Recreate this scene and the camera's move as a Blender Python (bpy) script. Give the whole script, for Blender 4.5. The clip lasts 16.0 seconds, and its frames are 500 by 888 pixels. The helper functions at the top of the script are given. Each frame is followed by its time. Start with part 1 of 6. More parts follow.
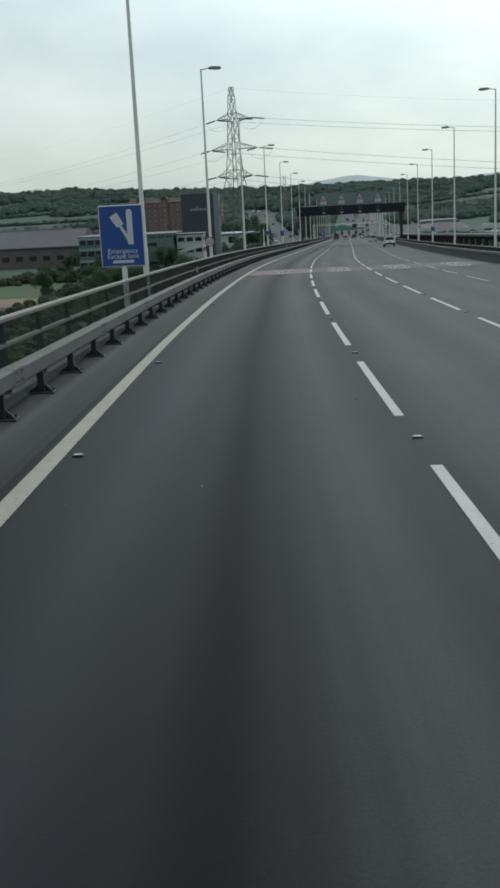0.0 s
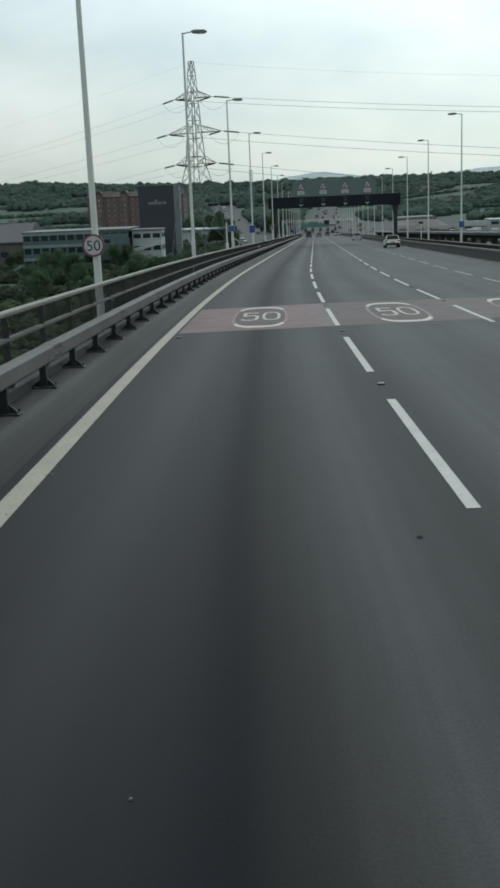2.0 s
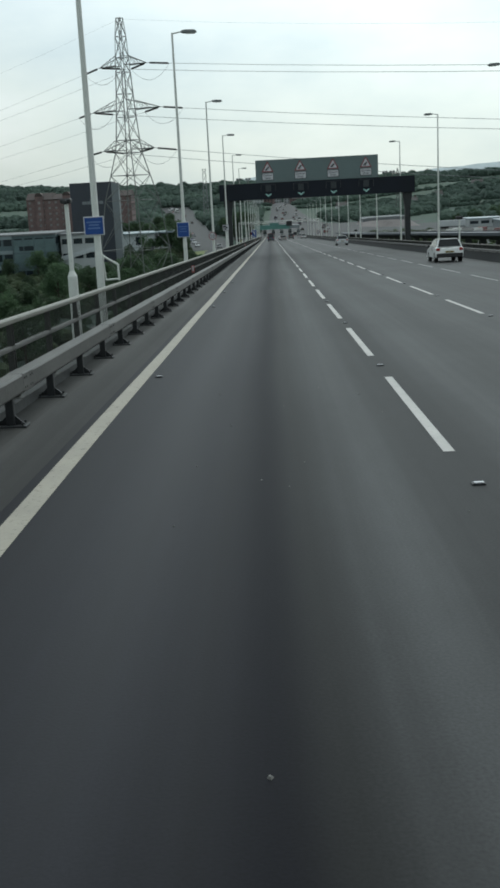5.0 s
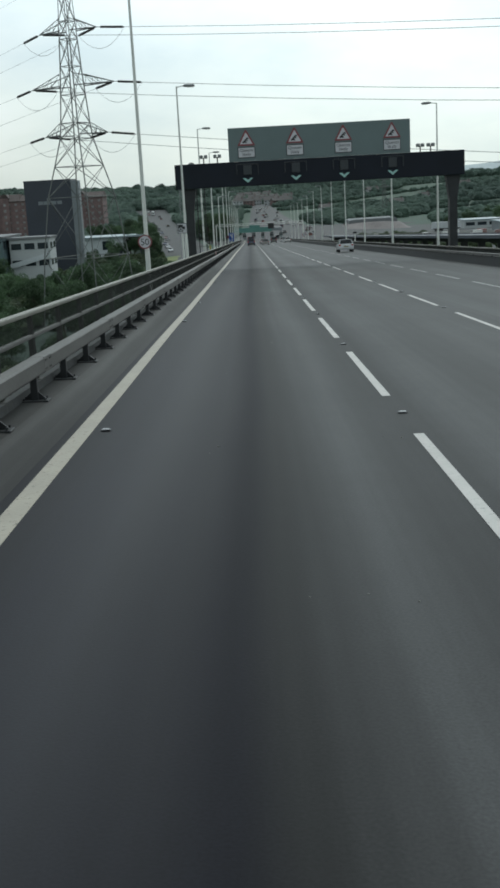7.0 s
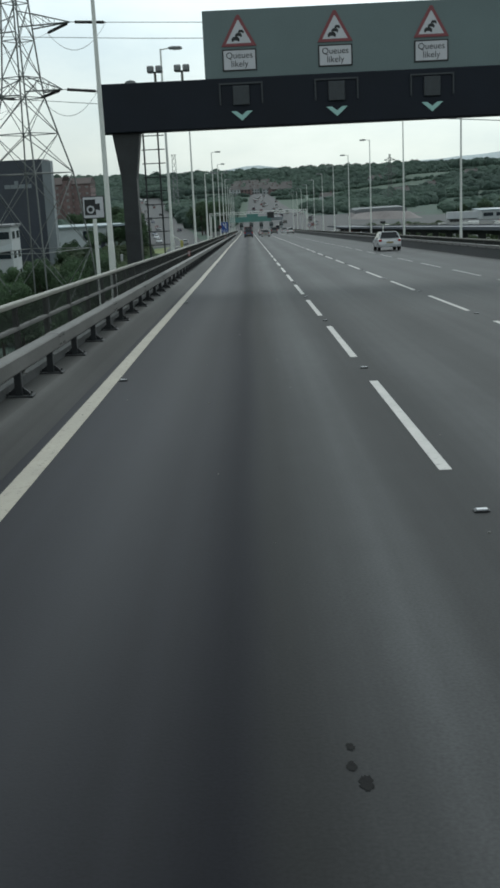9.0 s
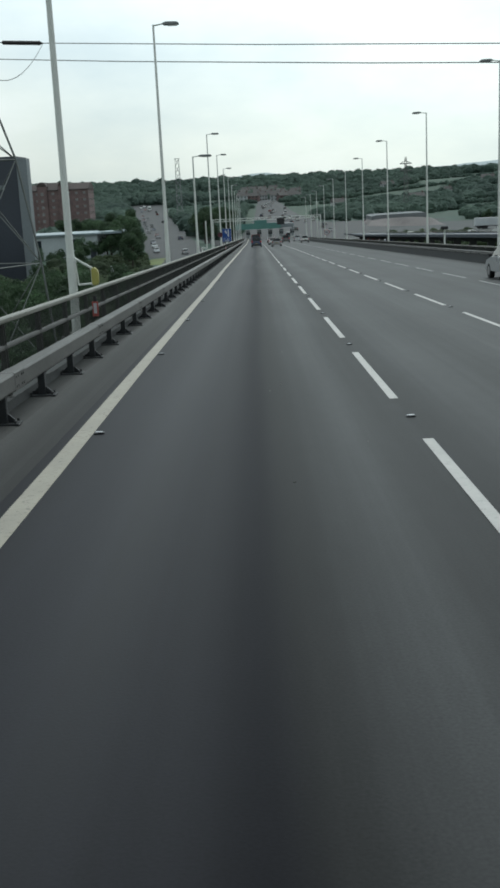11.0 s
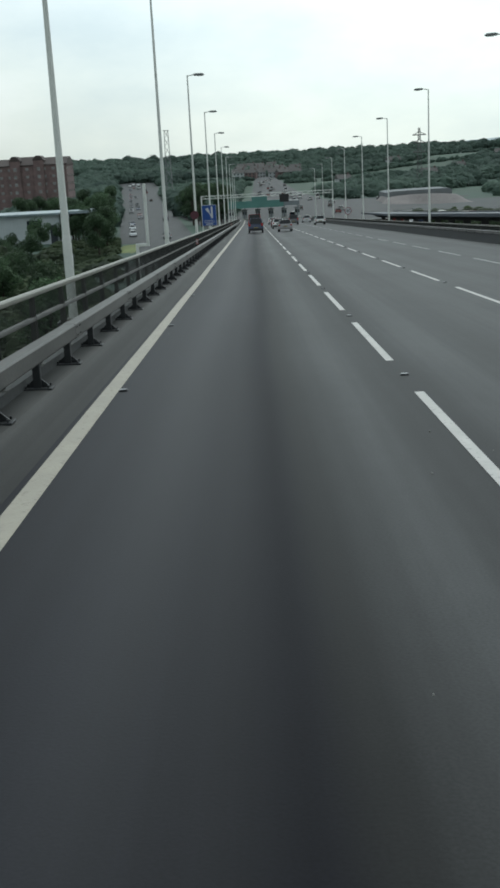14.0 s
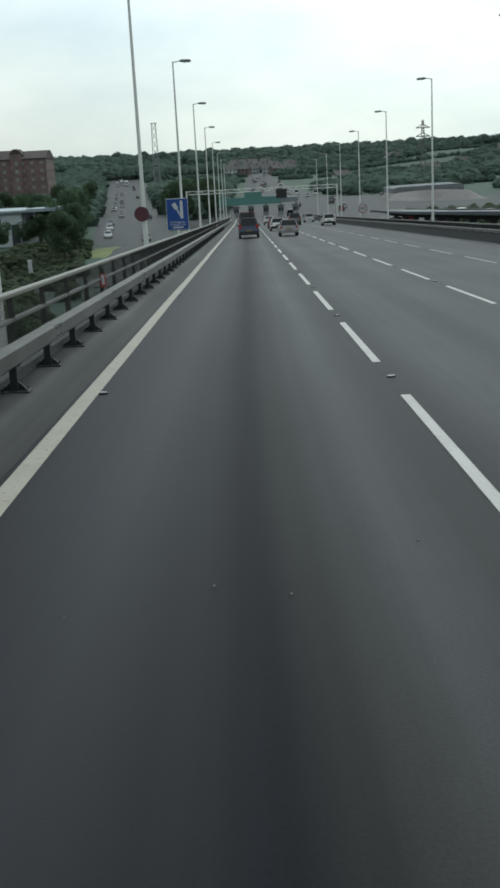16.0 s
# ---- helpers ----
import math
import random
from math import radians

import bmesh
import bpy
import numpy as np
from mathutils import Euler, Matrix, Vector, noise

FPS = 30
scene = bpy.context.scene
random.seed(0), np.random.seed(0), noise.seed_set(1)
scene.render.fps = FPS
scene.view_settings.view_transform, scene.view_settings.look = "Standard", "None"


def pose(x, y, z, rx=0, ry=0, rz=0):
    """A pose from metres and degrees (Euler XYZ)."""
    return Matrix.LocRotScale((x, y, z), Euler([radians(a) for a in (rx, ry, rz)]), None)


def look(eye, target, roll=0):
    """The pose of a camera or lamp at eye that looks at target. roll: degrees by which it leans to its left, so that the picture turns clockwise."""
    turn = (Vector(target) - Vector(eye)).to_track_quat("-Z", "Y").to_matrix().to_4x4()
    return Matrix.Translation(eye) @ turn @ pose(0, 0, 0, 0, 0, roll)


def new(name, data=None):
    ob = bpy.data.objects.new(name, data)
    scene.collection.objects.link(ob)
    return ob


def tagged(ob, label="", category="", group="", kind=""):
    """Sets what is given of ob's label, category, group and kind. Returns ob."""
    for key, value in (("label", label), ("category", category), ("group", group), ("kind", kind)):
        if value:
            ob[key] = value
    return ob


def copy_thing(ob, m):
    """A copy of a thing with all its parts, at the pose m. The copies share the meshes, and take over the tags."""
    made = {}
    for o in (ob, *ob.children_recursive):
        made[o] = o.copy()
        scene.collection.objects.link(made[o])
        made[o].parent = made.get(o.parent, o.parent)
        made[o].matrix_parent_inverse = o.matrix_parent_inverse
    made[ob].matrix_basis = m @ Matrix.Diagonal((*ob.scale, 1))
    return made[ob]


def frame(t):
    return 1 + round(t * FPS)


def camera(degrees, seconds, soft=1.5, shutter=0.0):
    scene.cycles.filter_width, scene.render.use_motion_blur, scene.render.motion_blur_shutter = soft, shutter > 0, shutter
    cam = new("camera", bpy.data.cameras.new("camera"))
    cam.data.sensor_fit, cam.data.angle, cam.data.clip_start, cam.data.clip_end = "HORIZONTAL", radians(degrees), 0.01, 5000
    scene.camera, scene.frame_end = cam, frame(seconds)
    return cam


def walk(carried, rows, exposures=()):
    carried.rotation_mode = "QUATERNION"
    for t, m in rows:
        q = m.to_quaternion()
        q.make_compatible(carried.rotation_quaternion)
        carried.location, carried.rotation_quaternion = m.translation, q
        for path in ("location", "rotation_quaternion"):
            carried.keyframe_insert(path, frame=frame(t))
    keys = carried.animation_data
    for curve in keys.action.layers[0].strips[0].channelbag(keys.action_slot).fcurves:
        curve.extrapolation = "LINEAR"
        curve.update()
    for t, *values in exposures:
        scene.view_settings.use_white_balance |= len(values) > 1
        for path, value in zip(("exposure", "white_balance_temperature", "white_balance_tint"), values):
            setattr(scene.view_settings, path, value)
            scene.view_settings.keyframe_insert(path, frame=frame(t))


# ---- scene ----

# ---------------- camera and its drive ----------------
cam = camera(26.17, 16.0, soft=3.0)


def view(x, y, z, yaw, pitch, roll):
    a, b = radians(yaw), radians(pitch)
    ahead = Vector((-math.sin(a) * math.cos(b), math.cos(a) * math.cos(b), math.sin(b)))
    eye = Vector((x, y, z))
    return look(eye, eye + ahead, roll)


# seconds, x, y, z, yaw, pitch, roll
PATH = [
    (0.0, 7.238, 7.76, 1.971, 5.701, -13.110, -2.901),
    (0.5, 6.347, 18.32, 1.566, 5.191, -13.145, -2.743),
    (1.0, 5.557, 28.67, 1.167, 4.690, -13.275, -2.727),
    (1.5, 4.912, 38.41, 0.789, 4.206, -13.169, -2.389),
    (2.0, 4.317, 48.47, 0.396, 3.828, -13.366, -2.421),
    (2.5, 3.804, 58.81, -0.010, 3.399, -13.709, -2.580),
    (3.0, 3.358, 69.07, -0.416, 2.938, -13.640, -2.661),
    (3.5, 3.018, 79.12, -0.815, 2.673, -13.268, -2.939),
    (4.0, 2.674, 88.89, -1.206, 2.265, -13.408, -2.885),
    (4.5, 2.404, 98.93, -1.607, 2.036, -13.351, -2.911),
    (5.0, 2.252, 108.97, -2.009, 1.633, -13.309, -2.936),
    (5.5, 2.190, 119.06, -2.412, 1.183, -13.281, -2.962),
    (6.0, 2.183, 129.22, -2.819, 0.821, -13.268, -2.987),
    (6.5, 2.201, 139.50, -3.230, 0.675, -13.269, -3.013),
    (7.0, 2.200, 149.82, -3.643, 0.611, -13.193, -3.107),
    (7.5, 2.201, 160.33, -4.063, 0.475, -13.240, -2.935),
    (8.0, 2.241, 170.58, -4.473, 0.549, -13.275, -3.252),
    (8.5, 2.237, 180.93, -4.887, 0.453, -13.520, -2.914),
    (9.0, 2.264, 191.16, -5.296, 0.440, -13.710, -2.765),
    (9.5, 2.258, 201.36, -5.704, 0.480, -13.720, -2.790),
    (10.0, 2.243, 211.34, -6.104, 0.580, -13.620, -2.810),
    (10.5, 2.223, 221.24, -6.499, 0.700, -13.460, -2.830),
    (11.0, 2.199, 231.21, -6.898, 0.820, -13.300, -2.850),
    (11.5, 2.170, 241.38, -7.305, 0.920, -13.190, -2.870),
    (12.0, 2.123, 251.85, -7.724, 0.975, -13.165, -3.270),
    (12.5, 2.103, 261.89, -8.126, 1.006, -13.174, -3.232),
    (13.0, 2.064, 272.30, -8.542, 0.879, -13.187, -3.171),
    (13.5, 2.019, 282.53, -8.951, 0.758, -13.479, -3.005),
    (14.0, 2.000, 292.41, -9.346, 0.757, -14.342, -3.029),
    (14.5, 2.016, 301.91, -9.726, 0.710, -14.223, -3.101),
    (15.0, 2.025, 311.08, -10.093, 0.419, -14.135, -2.811),
    (15.5, 2.104, 319.95, -10.448, 0.464, -14.570, -2.993),
    (16.0, 2.142, 328.76, -10.800, 0.409, -14.464, -3.025),
]
walk(cam, [(r[0], view(*r[1:])) for r in PATH], exposures=[(0.0, -0.18, 6150, 3.5), (3.5, -0.16, 6150, 3.5), (7.0, -0.02, 6150, 4.5), (16.0, 0.01, 6150, 4.0)])

# ---------------- light: a bright overcast sky ----------------
SUN_ELEVATION, SUN_TURN = radians(47), radians(17)
world = bpy.data.worlds.new("overcast_sky")
scene.world = world
world.use_nodes = True
wn, wl = world.node_tree.nodes, world.node_tree.links
wn.clear()
w_out = wn.new("ShaderNodeOutputWorld")
w_bg = wn.new("ShaderNodeBackground")
w_sky = wn.new("ShaderNodeTexSky")
w_sky.sky_type, w_sky.sun_disc = "NISHITA", False
w_sky.sun_elevation, w_sky.sun_rotation = SUN_ELEVATION, SUN_TURN
w_sky.dust_density, w_sky.air_density = 3.0, 1.0
w_dim = wn.new("ShaderNodeVectorMath")
w_dim.operation = "SCALE"
w_dim.inputs["Scale"].default_value = 0.10
w_tc = wn.new("ShaderNodeTexCoord")
w_sep = wn.new("ShaderNodeSeparateXYZ")
w_map = wn.new("ShaderNodeMapping")
w_map.inputs["Scale"].default_value = (1.0, 1.0, 2.3)
w_n1 = wn.new("ShaderNodeTexNoise")
w_n1.inputs["Scale"].default_value = 3.1
w_n1.inputs["Detail"].default_value = 7
w_n1.inputs["Roughness"].default_value = 0.55
w_ramp = wn.new("ShaderNodeValToRGB")
w_ramp.color_ramp.elements[0].position, w_ramp.color_ramp.elements[0].color = 0.34, (0.73, 0.82, 0.84, 1)
w_ramp.color_ramp.elements[1].position, w_ramp.color_ramp.elements[1].color = 0.52, (0.91, 0.97, 0.945, 1)
e = w_ramp.color_ramp.elements.new(0.66)
e.color = (1.05, 1.09, 1.08, 1)
# the cloud thins and brightens towards the sun
w_dot = wn.new("ShaderNodeVectorMath")
w_dot.operation = "DOT_PRODUCT"
w_dot.inputs[1].default_value = (math.sin(SUN_TURN) * math.cos(SUN_ELEVATION), math.cos(SUN_TURN) * math.cos(SUN_ELEVATION), math.sin(SUN_ELEVATION))
w_glow = wn.new("ShaderNodeMapRange")
w_glow.inputs["From Min"].default_value, w_glow.inputs["From Max"].default_value = 0.60, 0.95
w_glow.inputs["To Min"].default_value, w_glow.inputs["To Max"].default_value = 0.69, 1.56
w_mul = wn.new("ShaderNodeVectorMath")
w_mul.operation = "SCALE"
w_mix = wn.new("ShaderNodeMixRGB")
w_mix.inputs["Fac"].default_value = 0.9
wl.new(w_tc.outputs["Generated"], w_map.inputs["Vector"])
wl.new(w_map.outputs["Vector"], w_n1.inputs["Vector"])
wl.new(w_n1.outputs["Fac"], w_ramp.inputs["Fac"])
wl.new(w_tc.outputs["Generated"], w_dot.inputs[0])
wl.new(w_dot.outputs["Value"], w_glow.inputs["Value"])
wl.new(w_ramp.outputs["Color"], w_mul.inputs[0])
wl.new(w_glow.outputs["Result"], w_mul.inputs["Scale"])
# warmer, thinner cloud low down
w_low = wn.new("ShaderNodeMapRange")
w_low.inputs["From Min"].default_value, w_low.inputs["From Max"].default_value = 0.02, 0.16
w_warm = wn.new("ShaderNodeMixRGB")
w_warm.blend_type = "MULTIPLY"
w_warm.inputs["Fac"].default_value = 1.0
w_tint = wn.new("ShaderNodeMixRGB")
w_tint.inputs["Color1"].default_value, w_tint.inputs["Color2"].default_value = (1.02, 1.01, 0.965, 1), (0.99, 1.0, 1.02, 1)
wl.new(w_tc.outputs["Generated"], w_sep.inputs["Vector"])
wl.new(w_sep.outputs["Z"], w_low.inputs["Value"])
wl.new(w_low.outputs["Result"], w_tint.inputs["Fac"])
wl.new(w_sky.outputs["Color"], w_dim.inputs[0])
wl.new(w_dim.outputs["Vector"], w_mix.inputs["Color1"])
wl.new(w_mul.outputs["Vector"], w_mix.inputs["Color2"])
wl.new(w_mix.outputs["Color"], w_warm.inputs["Color1"])
wl.new(w_tint.outputs["Color"], w_warm.inputs["Color2"])
wl.new(w_warm.outputs["Color"], w_bg.inputs["Color"])
w_bg.inputs["Strength"].default_value = 1.12
wl.new(w_bg.outputs["Background"], w_out.inputs["Surface"])

sun = new("sun", bpy.data.lights.new("sun", "SUN"))
sun.data.energy, sun.data.angle, sun.data.color = 0.7, radians(25), (1.0, 0.97, 0.92)
sun.matrix_basis = look((0, 0, 0), (-math.sin(SUN_TURN) * math.cos(SUN_ELEVATION), -math.cos(SUN_TURN) * math.cos(SUN_ELEVATION), -math.sin(SUN_ELEVATION)))


# ---------------- materials ----------------
def material(name, colour, rough=0.6, metal=0.0, vary=0.15, scale=3.0, grain=60.0, bump=0.1, second=None, random_hue=0.0, stretch=(1, 1, 1), relief=0.01):
    """A surface with stains at a large scale, grain at a small one, and a fine relief."""
    m = bpy.data.materials.new(name)
    m.use_nodes = True
    n, l = m.node_tree.nodes, m.node_tree.links
    b = n["Principled BSDF"]
    b.inputs["Metallic"].default_value = metal
    tc = n.new("ShaderNodeTexCoord")
    mp = n.new("ShaderNodeMapping")
    mp.inputs["Scale"].default_value = stretch
    l.new(tc.outputs["Object"], mp.inputs["Vector"])
    big, small = n.new("ShaderNodeTexNoise"), n.new("ShaderNodeTexNoise")
    for tex, sc, det in ((big, scale, 5), (small, grain, 3)):
        tex.inputs["Scale"].default_value, tex.inputs["Detail"].default_value = sc, det
        l.new(mp.outputs["Vector"], tex.inputs["Vector"])
    mixf = n.new("ShaderNodeMixRGB")
    mixf.inputs["Fac"].default_value = 0.35
    l.new(big.outputs["Fac"], mixf.inputs["Color1"])
    l.new(small.outputs["Fac"], mixf.inputs["Color2"])
    ramp = n.new("ShaderNodeValToRGB")
    other = second or colour
    lo = [c * (1 - vary) for c in colour]
    hi = [min(1, c * (1 + vary)) for c in other]
    ramp.color_ramp.elements[0].position, ramp.color_ramp.elements[0].color = 0.35, (*lo, 1)
    ramp.color_ramp.elements[1].position, ramp.color_ramp.elements[1].color = 0.65, (*hi, 1)
    l.new(mixf.outputs["Color"], ramp.inputs["Fac"])
    last = ramp.outputs["Color"]
    if random_hue:
        info, hsv, rng = n.new("ShaderNodeObjectInfo"), n.new("ShaderNodeHueSaturation"), n.new("ShaderNodeMapRange")
        rng.inputs["To Min"].default_value, rng.inputs["To Max"].default_value = 1 - random_hue, 1 + random_hue
        l.new(info.outputs["Random"], rng.inputs["Value"])
        l.new(rng.outputs["Result"], hsv.inputs["Value"])
        l.new(last, hsv.inputs["Color"])
        last = hsv.outputs["Color"]
    l.new(last, b.inputs["Base Color"])
    rr = n.new("ShaderNodeMapRange")
    rr.inputs["To Min"].default_value, rr.inputs["To Max"].default_value = max(0.03, rough - 0.1), min(1, rough + 0.1)
    l.new(big.outputs["Fac"], rr.inputs["Value"])
    l.new(rr.outputs["Result"], b.inputs["Roughness"])
    if bump:
        bp = n.new("ShaderNodeBump")
        bp.inputs["Strength"].default_value, bp.inputs["Distance"].default_value = bump, relief
        l.new(small.outputs["Fac"], bp.inputs["Height"])
        l.new(bp.outputs["Normal"], b.inputs["Normal"])
    return m


def asphalt(name, stops, vary, tint=(0.97, 1.03), cool=0.0, polish=()):
    """Worn asphalt; UV is (metres across, metres along). stops: (metres across, grey) of the long bands of wear and
    tone.
    """
    m = bpy.data.materials.new(name)
    m.use_nodes = True
    n, l = m.node_tree.nodes, m.node_tree.links
    b = n["Principled BSDF"]
    uv = n.new("ShaderNodeUVMap")
    sep = n.new("ShaderNodeSeparateXYZ")
    l.new(uv.outputs["UV"], sep.inputs["Vector"])
    # the bands wander slightly
    wob = n.new("ShaderNodeTexNoise")
    wob.inputs["Scale"].default_value = 1.0
    mp0 = n.new("ShaderNodeMapping")
    mp0.inputs["Scale"].default_value = (0.1, 0.05, 1)
    l.new(uv.outputs["UV"], mp0.inputs["Vector"])
    l.new(mp0.outputs["Vector"], wob.inputs["Vector"])
    add = n.new("ShaderNodeMath")
    add.operation = "MULTIPLY_ADD"
    add.inputs[1].default_value = 0.5
    l.new(wob.outputs["Fac"], add.inputs[0])
    l.new(sep.outputs["X"], add.inputs[2])
    sc = n.new("ShaderNodeMapRange")
    sc.inputs["From Min"].default_value, sc.inputs["From Max"].default_value = stops[0][0] + 0.25, stops[-1][0] + 0.25
    l.new(add.outputs["Value"], sc.inputs["Value"])
    ramp = n.new("ShaderNodeValToRGB")
    ramp.color_ramp.interpolation = "EASE"
    span = stops[-1][0] - stops[0][0]
    els = ramp.color_ramp.elements
    for i, (at, grey) in enumerate(stops):
        where = (at - stops[0][0]) / span
        el = els[0] if i == 0 else els[len(els) - 1] if i == len(stops) - 1 else els.new(where)
        el.position = where
        el.color = (grey * tint[0], grey, grey * (tint[1] if at > 2.4 else tint[1] + cool), 1)
    l.new(sc.outputs["Result"], ramp.inputs["Fac"])
    last = ramp.outputs["Color"]
    for scale3, sca, det, amount in (((1.2, 0.035, 1), 1.0, 6, 0.26), ((7.0, 0.05, 1), 1.0, 4, 0.15), ((0.25, 0.12, 1), 1.0, 5, vary), ((5, 2, 1), 1.0, 5, 0.07), ((45, 45, 1), 1.0, 3, 0.22)):
        mp, tex, rng, mul = n.new("ShaderNodeMapping"), n.new("ShaderNodeTexNoise"), n.new("ShaderNodeMapRange"), n.new("ShaderNodeVectorMath")
        mp.inputs["Scale"].default_value = scale3
        tex.inputs["Scale"].default_value, tex.inputs["Detail"].default_value = sca, det
        rng.inputs["From Min"].default_value, rng.inputs["From Max"].default_value = 0.25, 0.75
        rng.inputs["To Min"].default_value, rng.inputs["To Max"].default_value = 1 - amount, 1 + amount
        mul.operation = "SCALE"
        l.new(uv.outputs["UV"], mp.inputs["Vector"])
        l.new(mp.outputs["Vector"], tex.inputs["Vector"])
        l.new(tex.outputs["Fac"], rng.inputs["Value"])
        l.new(last, mul.inputs[0])
        l.new(rng.outputs["Result"], mul.inputs["Scale"])
        last = mul.outputs["Vector"]
    l.new(last, b.inputs["Base Color"])
    b.inputs["Roughness"].default_value = 0.62
    b.inputs["Specular IOR Level"].default_value = 0.11
    if polish:
        # wheel tracks are polished, the strip between them is matt with oil
        shine = n.new("ShaderNodeValToRGB")
        shine.color_ramp.interpolation = "EASE"
        for i, (at, level) in enumerate(polish):
            where = (at - stops[0][0]) / span
            el = shine.color_ramp.elements[i] if i < 2 else shine.color_ramp.elements.new(where)
            el.position, el.color = where, (level, level, level, 1)
        l.new(sc.outputs["Result"], shine.inputs["Fac"])
        l.new(shine.outputs["Color"], b.inputs["Specular IOR Level"])
    bp = n.new("ShaderNodeBump")
    bp.inputs["Strength"].default_value, bp.inputs["Distance"].default_value = 0.15, 0.005
    l.new(tex.outputs["Fac"], bp.inputs["Height"])
    l.new(bp.outputs["Normal"], b.inputs["Normal"])
    return m


def worn_paint(name, colour, under, wear, rough=0.6):
    """Road paint, rubbed through to the asphalt in places."""
    m = material(name, colour, rough, vary=0.12, scale=1.5, grain=30, bump=0.2)
    n, l = m.node_tree.nodes, m.node_tree.links
    b = n["Principled BSDF"]
    b.inputs["Specular IOR Level"].default_value = 0.25
    src = b.inputs["Base Color"].links[0].from_socket
    tc, tex, rng, mix = n.new("ShaderNodeTexCoord"), n.new("ShaderNodeTexNoise"), n.new("ShaderNodeMapRange"), n.new("ShaderNodeMixRGB")
    tex.inputs["Scale"].default_value, tex.inputs["Detail"].default_value, tex.inputs["Roughness"].default_value = 15, 8, 0.7
    rng.inputs["From Min"].default_value, rng.inputs["From Max"].default_value = wear, wear + 0.14
    mix.inputs["Color2"].default_value = (*under, 1)
    l.new(tc.outputs["Object"], tex.inputs["Vector"])
    l.new(tex.outputs["Fac"], rng.inputs["Value"])
    l.new(rng.outputs["Result"], mix.inputs["Fac"])
    l.new(src, mix.inputs["Color1"])
    l.new(mix.outputs["Color"], b.inputs["Base Color"])
    return m


def glowing(name, colour, strength):
    m = bpy.data.materials.new(name)
    m.use_nodes = True
    b = m.node_tree.nodes["Principled BSDF"]
    b.inputs["Base Color"].default_value = (*colour, 1)
    b.inputs["Emission Color"].default_value = (*colour, 1)
    b.inputs["Emission Strength"].default_value = strength
    return m



def leafy(m, amount):
    """Leaves let some of the light through."""
    n, l = m.node_tree.nodes, m.node_tree.links
    b = n["Principled BSDF"]
    out = [k for k in n if k.type == "OUTPUT_MATERIAL"][0]
    thin, mix = n.new("ShaderNodeBsdfTranslucent"), n.new("ShaderNodeMixShader")
    l.new(b.inputs["Base Color"].links[0].from_socket, thin.inputs["Color"])
    mix.inputs["Fac"].default_value = amount
    l.new(b.outputs["BSDF"], mix.inputs[1])
    l.new(thin.outputs["BSDF"], mix.inputs[2])
    l.new(mix.outputs["Shader"], out.inputs["Surface"])
    return m


# wear bands; a dark, bluish windscreen reflection is painted into the left lane
LANES = [(-0.9, 0.011), (-0.2, 0.0075), (0.7, 0.0085), (1.35, 0.0075), (1.8, 0.0065), (2.1, 0.0064), (2.42, 0.012), (2.8, 0.027), (3.2, 0.042), (3.65, 0.026), (4.1, 0.025), (5.0, 0.045), (5.9, 0.029),
         (6.8, 0.045), (7.75, 0.036), (8.7, 0.041), (9.6, 0.031), (10.5, 0.042), (11.4, 0.038), (12.4, 0.040), (13.3, 0.031), (14.3, 0.036), (15.6, 0.027)]
M_ROAD = asphalt("worn_asphalt", LANES, 0.24, cool=0.45, polish=[(-0.9, 0.08), (0.5, 0.155), (1.05, 0.205), (1.6, 0.135), (2.1, 0.065), (2.45, 0.10), (3.1, 0.14), (4.1, 0.10), (5.0, 0.13), (15.6, 0.11)])
# greys darken towards the parapet and down the slope, palest at the posts
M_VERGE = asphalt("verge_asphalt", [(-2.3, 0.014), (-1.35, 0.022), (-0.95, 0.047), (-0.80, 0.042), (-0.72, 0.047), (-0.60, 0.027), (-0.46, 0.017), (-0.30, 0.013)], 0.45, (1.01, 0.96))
M_APRON = asphalt("plaza_asphalt", [(-60, 0.026), (0, 0.024), (60, 0.026)], 0.2)
M_RED = worn_paint("red_surfacing", (0.083, 0.0195, 0.022), (0.048, 0.021, 0.023), 0.53, 0.5)
# the red thins out towards the lane line
n_red, l_red = M_RED.node_tree.nodes, M_RED.node_tree.links
b_red = n_red["Principled BSDF"]
thin_tc, thin_sep, thin_rng, thin_mix = n_red.new("ShaderNodeTexCoord"), n_red.new("ShaderNodeSeparateXYZ"), n_red.new("ShaderNodeMapRange"), n_red.new("ShaderNodeMixRGB")
thin_rng.inputs["From Min"].default_value, thin_rng.inputs["From Max"].default_value = 3.8, 5.2
thin_mix.inputs["Color2"].default_value = (0.040, 0.032, 0.033, 1)
l_red.new(thin_tc.outputs["Object"], thin_sep.inputs["Vector"])
l_red.new(thin_sep.outputs["X"], thin_rng.inputs["Value"])
l_red.new(thin_rng.outputs["Result"], thin_mix.inputs["Fac"])
l_red.new(b_red.inputs["Base Color"].links[0].from_socket, thin_mix.inputs["Color1"])
l_red.new(thin_mix.outputs["Color"], b_red.inputs["Base Color"])
M_RED2 = worn_paint("rubbed_thin_red_surfacing", (0.058, 0.031, 0.033), (0.044, 0.038, 0.039), 0.47)
M_WHITE = worn_paint("white_road_paint", (0.42, 0.405, 0.385), (0.12, 0.12, 0.12), 0.575)
M_FAINT = worn_paint("faint_road_paint", (0.25, 0.25, 0.245), (0.07, 0.07, 0.07), 0.50)
M_EDGE = worn_paint("edge_line_paint", (0.32, 0.295, 0.245), (0.10, 0.095, 0.085), 0.56)
